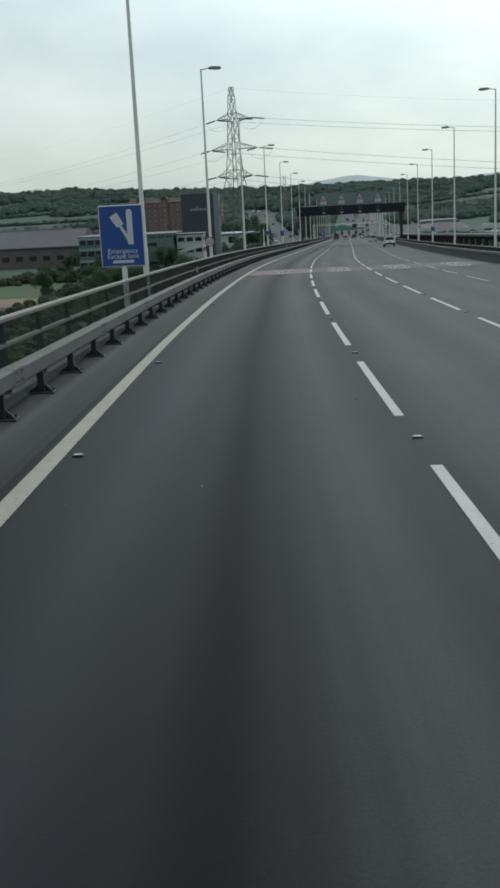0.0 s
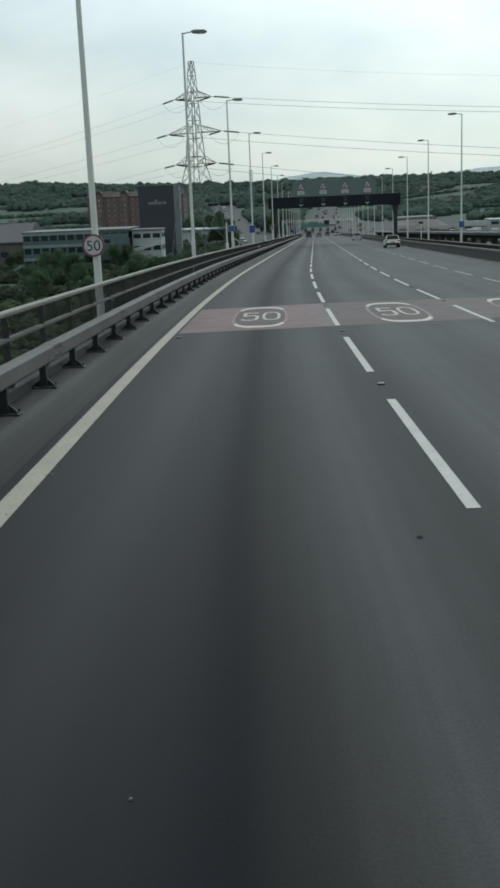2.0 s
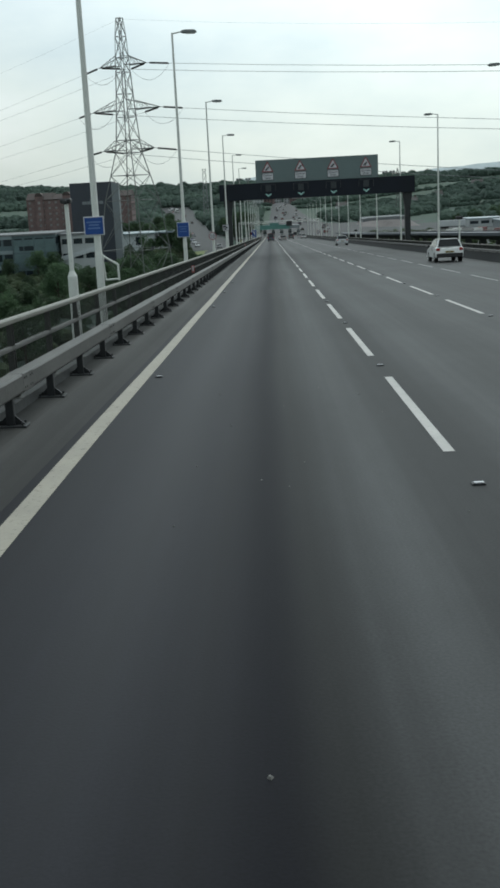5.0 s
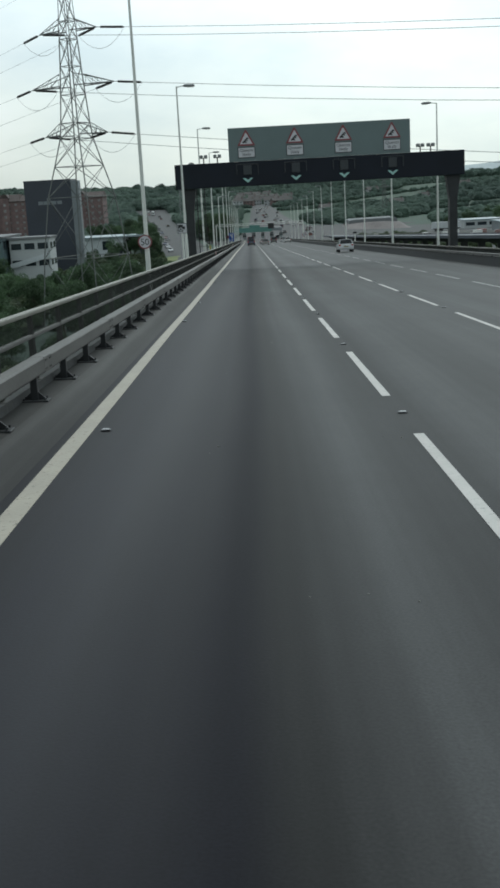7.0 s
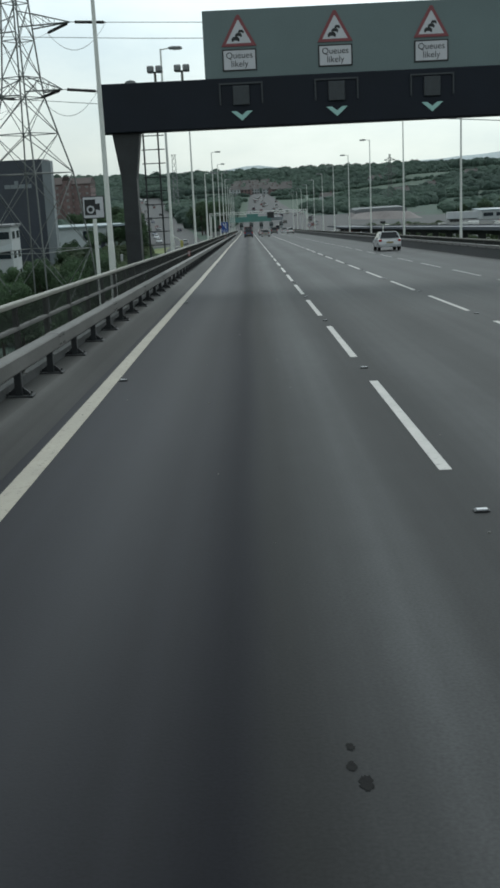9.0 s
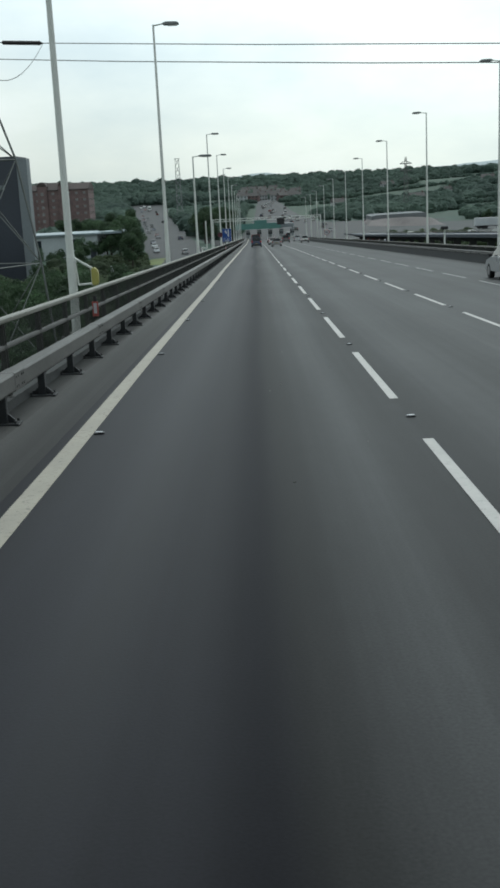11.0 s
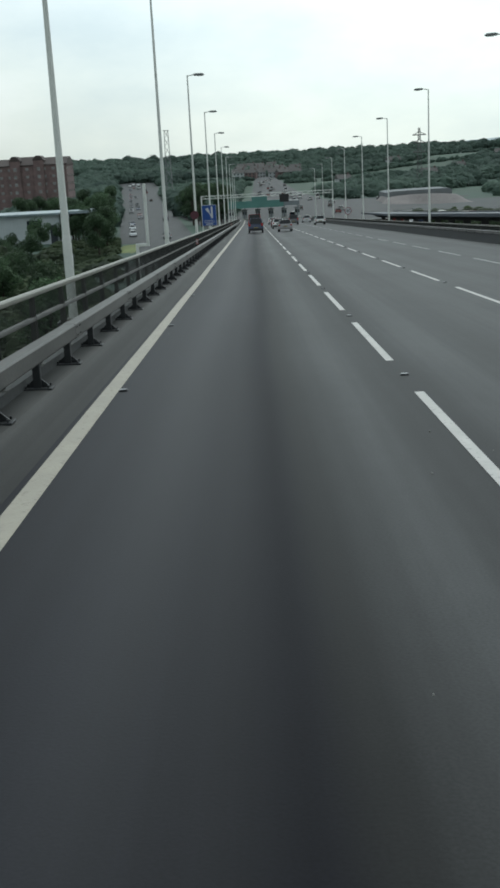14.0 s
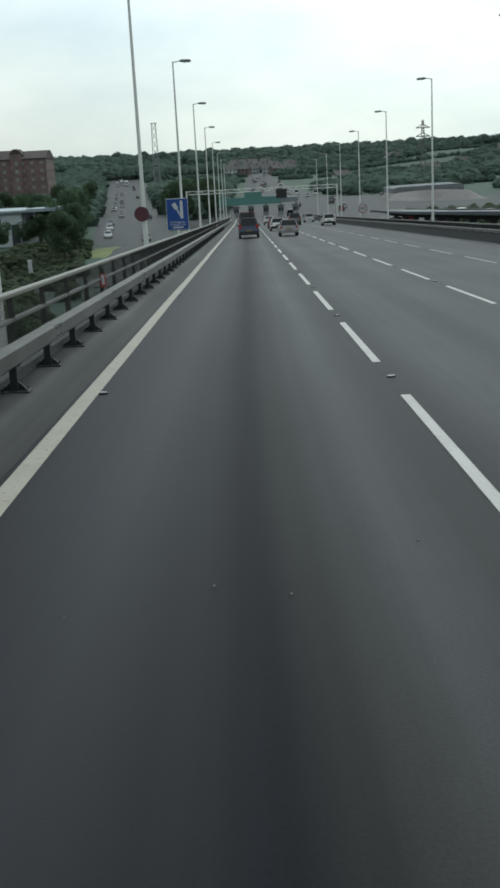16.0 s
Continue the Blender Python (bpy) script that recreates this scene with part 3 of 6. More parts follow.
# ---------------- lamp columns ----------------
def lamp_column(m, tall, reach, label, head=1.0):
    ob = thing("lamp_column", m, label, "street lamp", "bridge lamp columns")
    bm = bmesh.new()
    tube(bm, (0, 0, 0), (0, 0, 1.9), 0.112, 0.108, 12)
    tube(bm, (0, 0, 1.9), (0, 0, 2.0), 0.108, 0.094, 12)
    tube(bm, (0, 0, 2.0), (0, 0, tall), 0.094, 0.05, 12)
    part("pole", bm, M_POLE, ob)
    bm = bmesh.new()
    box(bm, (-0.2, -0.2, -0.02), (0.2, 0.2, 0.03), 0, 0.01)
    for bx in (-0.15, 0.15):
        for by in (-0.15, 0.15):
            tube(bm, (bx, by, 0.03), (bx, by, 0.09), 0.02, seg=6)
    part("base_plate", bm, M_GALV, ob)
    side = 1 if reach > 0 else -1
    bm = bmesh.new()
    prism(bm, [(-side * 0.35, -0.03), (side * 1.05, -0.03), (side * 1.05, -0.75), (side * 0.6, -0.75), (-side * 0.35, -0.35)], -0.35, 0.35)
    part("corbel", bm, M_DARKCONC, ob)
    bm = bmesh.new()
    tube(bm, (0, 0, tall - 0.05), (reach * 0.45, 0, tall + 0.03), 0.04, 0.035, 8)
    part("arm", bm, M_POLE, ob)
    bm = bmesh.new()
    d = math.copysign(1, reach)
    x0, x1 = reach * 0.42, reach * 0.42 + d * 0.85 * head
    pts = [(x0, tall - 0.02), (x0 + d * 0.12, tall - 0.06), (x1 - d * 0.05, tall - 0.05), (x1, tall + 0.0), (x1 - d * 0.12, tall + 0.10), (x0 + d * 0.2, tall + 0.12), (x0, tall + 0.07)]
    prism(bm, pts, -0.15, 0.15)
    bmesh.ops.bevel(bm, geom=bm.edges[:], offset=0.03, segments=1, affect="EDGES")
    lan = part("lantern", bm, M_LAMP, ob)
    bm = bmesh.new()
    prism(bm, [(x0 + d * 0.25, tall - 0.06), (x0 + d * 0.3, tall - 0.09), (x1 - d * 0.15, tall - 0.09), (x1 - d * 0.08, tall - 0.05)], -0.11, 0.11)
    part("bowl", bm, M_LENS, lan)
    return ob


left_cols = {}
for k in range(-2, 18):
    s = 78.45 + 29.97 * k
    short = k == 8
    left_cols[k] = lamp_column(stand(s, -2.41, 0.1), 8.45 if short else 12.75, 1.1, "short pale grey lamp column with a large lantern" if short else "tall pale grey steel lamp column beside the parapet", 1.25 if short else 1.0)
for k in range(-2, 16):
    lamp_column(stand(123.5 + 29.98 * k, 18.24, -0.6), 13.05, -1.1, "tall pale grey steel lamp column behind the barrier")


# ---------------- gantry over the lanes ----------------
GS = 235.0
gantry = thing("sign_gantry", Matrix.Translation((0, GS, road_z(GS))), "dark blue-black gantry beam spanning four lanes with warning signs", "gantry")
bm = bmesh.new()
box(bm, (-3.35, 0.0, 6.18), (18.9, 1.5, 8.02), 0, 0.03)
part("beam", bm, M_GANTRY, gantry)
for lx in (-2.38, 18.08):
    d = 1 if lx < 0 else -1
    bm = bmesh.new()
    prism(bm, [(lx - 0.30, -1.0), (lx + 0.30, -1.0), (lx + 0.30, 4.4), (lx + 0.55, 6.17), (lx - 0.55, 6.17), (lx - 0.30, 4.4)], 0.35, 1.15)
    part("leg", bm, M_DARKSTEEL, gantry)
bm = bmesh.new()
box(bm, (0.87, 0.15, 8.03), (14.78, 0.30, 10.52), 0, 0.01)
panel = part("sign_panel", bm, M_PANEL, gantry)


def warning_sign(x):
    """A red-bordered triangle over a plate that reads Queues likely."""
    y, z = 0.14, 8.30
    bm = bmesh.new()
    box(bm, (x - 0.66, y - 0.03, z - 0.02), (x + 0.66, y, z + 0.78), 0, 0.008)
    pl = part("plate", bm, M_SIGNBLACK, gantry)
    bm = bmesh.new()
    box(bm, (x - 0.61, y - 0.036, z + 0.03), (x + 0.61, y - 0.031, z + 0.73))
    part("face", bm, M_SIGNWHITE, pl)
    for words, dz in (("Queues", 0.54), ("likely", 0.23)):
        writing(words, 0.33, M_SIGNBLACK, pl, pose(x, y - 0.04, z + dz, 90, 0, 0))
    bm = bmesh.new()
    t0, w, h = z + 0.88, 0.68, 1.14
    prism(bm, [(x - w, t0), (x + w, t0), (x + 0.05, t0 + h), (x - 0.05, t0 + h)], y - 0.03, y)
    tri = part("triangle", bm, M_SIGNRED, gantry)
    bm = bmesh.new()
    prism(bm, [(x - 0.49, t0 + 0.11), (x + 0.49, t0 + 0.11), (x + 0.02, t0 + h - 0.19), (x - 0.02, t0 + h - 0.19)], y - 0.036, y - 0.031)
    part("face", bm, M_SIGNWHITE, tri)
    for cx, cz, cs in ((-0.12, 0.17, 1.0), (0.0, 0.33, 0.85), (0.10, 0.47, 0.7)):
        bm = bmesh.new()
        a, b = x + cx, t0 + cz
        prism(bm, [(a - 0.15 * cs, b), (a - 0.08 * cs, b), (a - 0.08 * cs, b + 0.04 * cs), (a + 0.08 * cs, b + 0.04 * cs), (a + 0.08 * cs, b), (a + 0.15 * cs, b), (a + 0.16 * cs, b + 0.1 * cs), (a + 0.09 * cs, b + 0.18 * cs), (a - 0.09 * cs, b + 0.18 * cs), (a - 0.16 * cs, b + 0.1 * cs)], y - 0.041, y - 0.037)
        part("pictogram", bm, M_SIGNBLACK, tri)


for x in (2.24, 5.95, 9.66, 13.38):
    warning_sign(x)
    # lane signal let into the beam: a frame, a blank matrix and a green arrow
    bm = bmesh.new()
    for lo, hi in (((x - 0.85, -0.06, 7.78), (x + 0.85, 0.0, 7.84)), ((x - 0.85, -0.06, 7.05), (x - 0.79, 0.0, 7.78)), ((x + 0.79, -0.06, 7.05), (x + 0.85, 0.0, 7.78))):
        box(bm, lo, hi)
    sig = part("signal_frame", bm, M_LED, gantry)
    bm = bmesh.new()
    box(bm, (x - 0.32, -0.10, 7.0), (x + 0.32, 0.0, 7.72), 0, 0.02)
    part("matrix", bm, M_LED, sig)
    bm = bmesh.new()
    prism(bm, [(x - 0.42, 6.78), (x - 0.20, 6.78), (x, 6.63), (x + 0.20, 6.78), (x + 0.42, 6.78), (x, 6.42)], -0.05, -0.02)
    part("arrow", bm, M_ARROW, sig, "lit green lane arrow")
for x in (-1.1, -0.04, 15.6, 16.4):
    bm = bmesh.new()
    tube(bm, (x, 0.6, 8.0), (x, 0.6, 8.45), 0.05, seg=8)
    pole_ = part("camera_post", bm, M_GALV, gantry)
    for dx in (-0.17, 0.17):
        bm = bmesh.new()
        box(bm, (x + dx - 0.13, 0.4, 8.40), (x + dx + 0.13, 0.8, 8.66), 0, 0.03)
        box(bm, (x + dx - 0.10, 0.34, 8.43), (x + dx + 0.10, 0.41, 8.63), 0, 0.02)
        part("floodlight", bm, M_LAMP, pole_)
bm = bmesh.new()
prism(bm, [(-2.07 + 0.25 * math.cos(a), 8.0 + 0.16 * math.sin(a)) for a in (0, 0.5, 1.0, 1.57, 2.1, 2.6, 3.14)], 0.4, 0.9)
part("beacon", bm, M_LAMP, gantry)
# caged ladder behind the left leg
bm = bmesh.new()
for x in (-1.85, -1.25):
    tube(bm, (x, 1.9, 0.0), (x, 1.9, 7.0), 0.035, seg=6)
for k in range(12):
    tube(bm, (-1.95, 1.9, 0.6 + k * 0.55), (-1.0, 1.9, 0.6 + k * 0.55), 0.022, seg=6)
part("ladder", bm, M_DARKSTEEL, gantry)

# ---------------- lattice pylon and its lines ----------------
PYL = Vector((-26.0, 337.0, -25.0))


def pylon(m, scale, label):
    ob = thing("electricity_pylon", m, label, "pylon")
    levels = [(0, 5.9), (12, 5.1), (22, 4.0), (27, 2.9), (31.5, 1.95), (34, 1.72), (38.5, 1.45), (43, 1.22), (47.2, 1.05), (50, 0.95), (54, 0.78), (57.5, 0.5)]

    def strut(bm, a, b, r):
        tube(bm, a, b, 0.82 * r * scale, 0.82 * r * scale, 4, caps=False)
    corners = ((1, 1), (-1, 1), (-1, -1), (1, -1))
    bm = bmesh.new()
    for (z0, w0), (z1, w1) in zip(levels, levels[1:]):
        for i, (cx, cy) in enumerate(corners):
            nx, ny = corners[(i + 1) % 4]
            strut(bm, (cx * w0, cy * w0, z0), (cx * w1, cy * w1, z1), 0.125 if z0 < 45 else 0.08)
            strut(bm, (cx * w0, cy * w0, z0), (nx * w1, ny * w1, z1), 0.075)
            strut(bm, (nx * w0, ny * w0, z0), (cx * w1, cy * w1, z1), 0.075)
            strut(bm, (cx * w1, cy * w1, z1), (nx * w1, ny * w1, z1), 0.07)
    part("tower", bm, M_PYLON, ob)
    ends = []
    for z, span, w in ((32.1, 6.4, 1.85), (39.9, 8.4, 1.4), (48.5, 5.8, 0.95)):
        for d in (-1, 1):
            bm = bmesh.new()
            tip = Vector((0, d * span, z))
            for cx in (-w, w):
                strut(bm, (cx, d * w, z), tip, 0.11)
                strut(bm, (cx, d * w, z + 1.9), tip, 0.085)
                for u in (0.3, 0.6):
                    a = Vector((cx, d * w, z)).lerp(tip, u)
                    b = Vector((cx, d * w, z + 1.9)).lerp(tip, u)
                    strut(bm, a, b, 0.05)
                    strut(bm, a, Vector((cx, d * w, z + 1.9)).lerp(tip, u - 0.3), 0.05)
            strut(bm, (-w * 0.6, d * (w + span) / 2 * 0.8, z), (w * 0.6, d * (w + span) / 2 * 0.8, z), 0.05)
            part("cross_arm", bm, M_PYLON, ob)
            ends.append((tip, d))
    return ob, ends


def wire(parent, a, b, sag, r, count=14):
    a, b = Vector(a), Vector(b)
    bm = bmesh.new()
    pts = [a.lerp(b, i / count) - Vector((0, 0, sag * 4 * (i / count) * (1 - i / count))) for i in range(count + 1)]
    rings = [[bm.verts.new(p + Vector((0, math.cos(k * math.tau / 4) * r, math.sin(k * math.tau / 4) * r))) for k in range(4)] for p in pts]
    for g0, g1 in zip(rings, rings[1:]):
        for k in range(4):
            bm.faces.new((g0[k], g0[(k + 1) % 4], g1[(k + 1) % 4], g1[k]))
    return bm


ARM_TURN = 62.0
pyl, arm_ends = pylon(Matrix.Translation(PYL) @ pose(0, 0, 0, 0, 0, ARM_TURN), 1.0, "tall grey steel lattice pylon with six cross arms below the bridge")
for tip, d in arm_ends:
    w_tip = PYL + (pose(0, 0, 0, 0, 0, ARM_TURN) @ tip)
    spans = ((Vector((267.6, -193.1, -20)), 5.0), (Vector((-330, 420, -8)), 10.0))
    hung = []
    for go, sag in spans:
        run = go.normalized()
        drop = Vector((0, 0, -4 * sag / go.length * 6.0))
        end_string = w_tip + run * 6.0 + drop
        bm = bmesh.new()
        tube(bm, w_tip, end_string, 0.05, seg=5)
        for k in range(16):
            u0 = 0.16 + k * 0.05
            tube(bm, w_tip.lerp(end_string, u0), w_tip.lerp(end_string, u0 + 0.045), 0.21, 0.12, 7)
        bmesh.ops.transform(bm, matrix=pyl.matrix_basis.inverted(), verts=bm.verts)
        part("insulator_string", bm, M_INSUL, pyl)
        bm = wire(None, end_string, w_tip + go, sag, 0.038 if go.x > 0 else 0.024)
        bmesh.ops.transform(bm, matrix=pyl.matrix_basis.inverted(), verts=bm.verts)
        part("conductor", bm, M_WIRE, pyl)
        hung.append(end_string)
    bm = wire(None, hung[0], hung[1], 2.6, 0.035, 10)
    bmesh.ops.transform(bm, matrix=pyl.matrix_basis.inverted(), verts=bm.verts)
    part("jumper_loop", bm, M_WIRE, pyl)
for go in (Vector((267.6, -193.1, -18)), Vector((-330, 420, -8))):
    top = PYL + Vector((0, 0, 57.3))
    bm = wire(None, top, top + go, 8.5, 0.012)
    bmesh.ops.transform(bm, matrix=pyl.matrix_basis.inverted(), verts=bm.verts)
    part("earth_wire", bm, M_WIRE, pyl)

# ---------------- ground and hills ----------------
FLOOR = -25.0


def smooth(v, a, b):
    t = np.clip((v - a) / (b - a), 0, 1)
    return t * t * (3 - 2 * t)


def ground_z(x, y):
    x, y = np.asarray(x, float), np.asarray(y, float)
    left = smooth(-x, 60, 420)
    right = smooth(x, 30, 260)
    z = FLOOR + 0 * x
    # near woods on the rising ground
    z = z + smooth(y, 900, 1750) * (25 + 11 * left + 2 * right)
    # a hollow beside the lower road
    z = z - 4.0 * np.exp(-(((x + 36) / 12) ** 2 + ((y - 508) / 32) ** 2))
    z = z + right * smooth(y, 700, 1250) * 6 * (1 - smooth(y, 1300, 1700))
    z = z + (np.sin(x / 83 + 1.3) * np.cos(y / 131) * 2.6 + np.sin(x / 41 + y / 57) * 1.3) * smooth(y, 800, 1500)
    return z


def ground_mesh():
    xs = np.concatenate([np.arange(-4200, -600, 120), np.arange(-600, 600, 20), np.arange(600, 4300, 120)])
    ys = np.concatenate([np.arange(-900, 0, 90), np.arange(0, 1700, 22), np.arange(1700, 4600, 90)])
    X, Y = np.meshgrid(xs, ys)
    Z = ground_z(X, Y)
    n, m = X.shape
    v = np.stack([X, Y, Z], -1).reshape(-1, 3)
    idx = np.arange(n * m).reshape(n, m)
    f = np.stack([idx[:-1, :-1], idx[:-1, 1:], idx[1:, 1:], idx[1:, :-1]], -1).reshape(-1, 4)
    me = bpy.data.meshes.new("ground")
    me.from_pydata(v.tolist(), [], f.tolist())
    for p in me.polygons:
        p.use_smooth = True
    return me


def fields(name):
    """Grassland cut into fields of several greens, with soft mottling."""
    # haze over the far fields is tinted into these blue-greens
    m = material(name, (0.034, 0.060, 0.043), 0.95, 0, 0.22, 0.03, 0.4, 0.3)
    n, l = m.node_tree.nodes, m.node_tree.links
    b = n["Principled BSDF"]
    src = b.inputs["Base Color"].links[0].from_socket
    tc, mp, cell, sep, ramp, mul = n.new("ShaderNodeTexCoord"), n.new("ShaderNodeMapping"), n.new("ShaderNodeTexVoronoi"), n.new("ShaderNodeSeparateColor"), n.new("ShaderNodeValToRGB"), n.new("ShaderNodeMixRGB")
    mp.inputs["Scale"].default_value, mp.inputs["Rotation"].default_value = (1 / 120, 1 / 95, 1), (0, 0, 0.35)
    cell.inputs["Scale"].default_value = 1.0
    cell.voronoi_dimensions = "2D"
    el = ramp.color_ramp.elements
    el[0].color, el[1].color = (0.62, 0.70, 0.72, 1), (1.15, 1.12, 1.0, 1)
    el.new(0.45).color = (0.85, 0.95, 0.92, 1)
    el.new(0.75).color = (1.0, 1.05, 0.92, 1)
    mul.blend_type, mul.inputs["Fac"].default_value = "MULTIPLY", 1.0
    l.new(tc.outputs["Object"], mp.inputs["Vector"])
    l.new(mp.outputs["Vector"], cell.inputs["Vector"])
    l.new(cell.outputs["Color"], sep.inputs["Color"])
    l.new(sep.outputs["Red"], ramp.inputs["Fac"])
    l.new(src, mul.inputs["Color1"])
    l.new(ramp.outputs["Color"], mul.inputs["Color2"])
    l.new(mul.outputs["Color"], b.inputs["Base Color"])
    return m


M_GROUND = fields("patchwork_grassland")
gm = ground_mesh()
gm.materials.append(M_GROUND)
ground = tagged(part("ground", gm, None), "rough green and brown land rising to low hills", "ground", kind="structure")


def sheet(name, outline, mat, lift, label, category, kind="structure"):
    """A thin flat piece of ground cover laid over the land, cut fine enough to follow it."""
    bm = bmesh.new()
    uv = bm.loops.layers.uv.new("UVMap")
    (x0, y0, w0), (x1, y1, w1) = outline
    count = max(2, int(abs(y1 - y0) / 12))
    prev = None
    for i in range(count + 1):
        t = i / count
        x, y, w = x0 + (x1 - x0) * t, y0 + (y1 - y0) * t, w0 + (w1 - w0) * t
        row = [bm.verts.new((x + w * k, y, float(ground_z(x + w * k, y)) + (lift if abs(k) < 0.4 else 0.03))) for k in (-0.5, -0.25, 0, 0.25, 0.5)]
        if prev:
            for k in range(4):
                f = bm.faces.new((prev[k], prev[k + 1], row[k + 1], row[k]))
                for lp in f.loops:
                    lp[uv].uv = (lp.vert.co.x, lp.vert.co.y)
        prev = row
    return tagged(part(name, bm, mat), label, category, kind=kind)


M_LOWROAD = asphalt("lower_road_asphalt", [(-300, 0.027), (0, 0.029), (100, 0.027)], 0.2)
M_FIELD = material("pale_green_field", (0.034, 0.062, 0.022), 0.95, 0, 0.3, 0.02, 0.4, 0.2)
M_EARTH = material("bare_brown_earth", (0.17, 0.118, 0.082), 0.95, 0, 0.3, 0.06, 0.8, 0.3)
M_YARD = material("worn_concrete_yard", (0.044, 0.048, 0.048), 0.9, 0, 0.3, 0.05, 0.8, 0.2)
sheet("approach_road", [(-11.7, 470, 16), (-95, 1235, 34)], M_LOWROAD, 0.12, "broad grey lower approach road running into the hills", "road")
M_VERGEGRASS = material("mown_yellow_green_grass", (0.125, 0.150, 0.050), 0.95, 0, 0.25, 0.1, 1.2, 0.2)
sheet("grass_verge", [(-26.5, 527, 7), (-26.0, 549, 7)], M_VERGEGRASS, 0.16, "mown yellow-green grass beside the approach road", "grass")
sheet("field", [(165, 800, 70), (200, 930, 90)], M_FIELD, 0.15, "pale green sloping field below the woods", "field")
sheet("grass_clearing", [(-95, 318, 34), (-97, 370, 34)], M_FIELD, 0.12, "mown green grass above a patch of bare earth", "grass")
sheet("earth_bank", [(-93, 292, 26), (-92, 320, 26)], M_EARTH, 0.10, "patch of bare brown earth beside rough grass", "bare earth")
sheet("yard", [(72, 380, 90), (80, 720, 150)], M_YARD, 0.08, "worn concrete lorry yard below the bridge", "yard")
apron = sheet("toll_plaza", [(8, 585, 34), (30, 760, 130)], M_APRON, 1.02, "wide asphalt apron of the toll plaza", "plaza")

# ---------------- trees ----------------
M_BARK = material("dark_bark", (0.045, 0.035, 0.026), 0.9, 0, 0.3, 2, 14, 0.5)
M_LEAF = material("dull_green_leaves", (0.038, 0.072, 0.036), 0.75, 0, 0.3, 0.35, 3.0, 0.0, second=(0.066, 0.108, 0.052), random_hue=0.35)
# distance haze is put into this colour: paler and bluer than near leaves
M_WOOD = material("hazy_far_woodland", (0.086, 0.132, 0.112), 0.95, 0, 0.22, 0.007, 0.05, 0.0, second=(0.118, 0.170, 0.132))
M_SCRUB = material("dark_scrub", (0.034, 0.056, 0.028), 0.9, 0, 0.35, 0.03, 0.3, 0.0, second=(0.065, 0.090, 0.042))
# no haze in the air; its pale blue-grey is painted on the ridge
M_RIDGE = material("hazed_far_ridge", (0.36, 0.41, 0.42), 0.95, 0, 0.12, 0.004, 0.05, 0.0)

for m, amount in ((M_LEAF, 0.4), (M_WOOD, 0.5), (M_SCRUB, 0.45)):
    leafy(m, amount)


def leaf_mesh(seed, high, wide, leaves, size):
    """Small leaf sprays on several overlapping clumps, with gaps."""
    rng = np.random.default_rng(seed)
    clumps = []
    for k in range(11):
        a = rng.uniform(0, math.tau)
        up = rng.uniform(0.28, 0.92)
        out = wide * (0.62 * rng.uniform(0.2, 1.0) * (1.05 - abs(up - 0.5)))
        clumps.append((math.cos(a) * out, math.sin(a) * out, high * up, wide * rng.uniform(0.26, 0.46)))
    v, f = [], []
    for k in range(leaves):
        cx, cy, cz, r = clumps[rng.integers(len(clumps))]
        d = rng.normal(size=3)
        d /= np.linalg.norm(d)
        c = np.array([cx, cy, cz]) + d * r * rng.uniform(0.72, 1.08) * np.array([1, 1, 0.85])
        n = d + rng.normal(size=3) * 0.5
        n /= np.linalg.norm(n)
        t = np.cross(n, rng.normal(size=3))
        t /= np.linalg.norm(t)
        u = np.cross(n, t)
        s = size * rng.uniform(0.6, 1.3)
        b = len(v)
        v += [tuple(c + t * s), tuple(c + u * s * 0.6 + n * s * 0.2), tuple(c - t * s), tuple(c - u * s * 0.6 - n * s * 0.1)]
        f.append((b, b + 1, b + 2, b + 3))
    me = bpy.data.meshes.new("crown")
    me.from_pydata(v, [], f)
    me.materials.append(M_LEAF)
    return me, clumps


def tree_kind(seed, high, wide, leaves, size, label):
    ob = thing("tree", Matrix.Translation((0, 0, -400)), label, "tree", "trees below the bridge")
    crown, clumps = leaf_mesh(seed, high, wide, leaves, size)
    bm = bmesh.new()
    tube(bm, (0, 0, -0.3), (0.1, 0, high * 0.3), high * 0.028, high * 0.02, 8)
    tube(bm, (0.1, 0, high * 0.3), (0.0, 0.1, high * 0.75), high * 0.02, high * 0.007, 8)
    for cx, cy, cz, r in clumps[:7]:
        tube(bm, (0.08, 0, high * 0.3 + 0.03 * high * (cz / high)), (cx, cy, cz), high * 0.010, high * 0.004, 5)
    part("trunk", bm, M_BARK, ob)
    part("crown", crown, None, ob)
    return ob


kinds = [tree_kind(3, 9.5, 4.6, 4200, 0.20, "broad dull-green broadleaf tree in full leaf"),
         tree_kind(8, 7.0, 4.0, 3800, 0.185, "low spreading green tree on rough ground"),
         tree_kind(15, 11.5, 4.4, 4600, 0.205, "taller dark green tree in full leaf"),
         tree_kind(21, 4.2, 3.4, 3200, 0.155, "rounded green bush on the embankment")]


def plant(kind, x, y, size=1.0, turn=0.0):
    t = copy_thing(kinds[kind], Matrix.Translation((x, y, float(ground_z(x, y)))) @ pose(0, 0, 0, 0, 0, turn) @ Matrix.Scale(size, 4))
    t.scale = (size, size, size)
    return t


rng = random.Random(5)
spots = [(-36 + 2.4 * k + dx, 520 - 14 * k + dy) for k in range(7) for dx in (-3, 0, 3) for dy in (-4, 3)]
spots += [(-22, 435), (-24.5, 450), (-28, 470), (-30.5, 485), (-33, 500), (-35, 512), (-37, 525), (-26, 460)]


def road_mid(y):
    return -11.7 + (y - 470) * -0.109


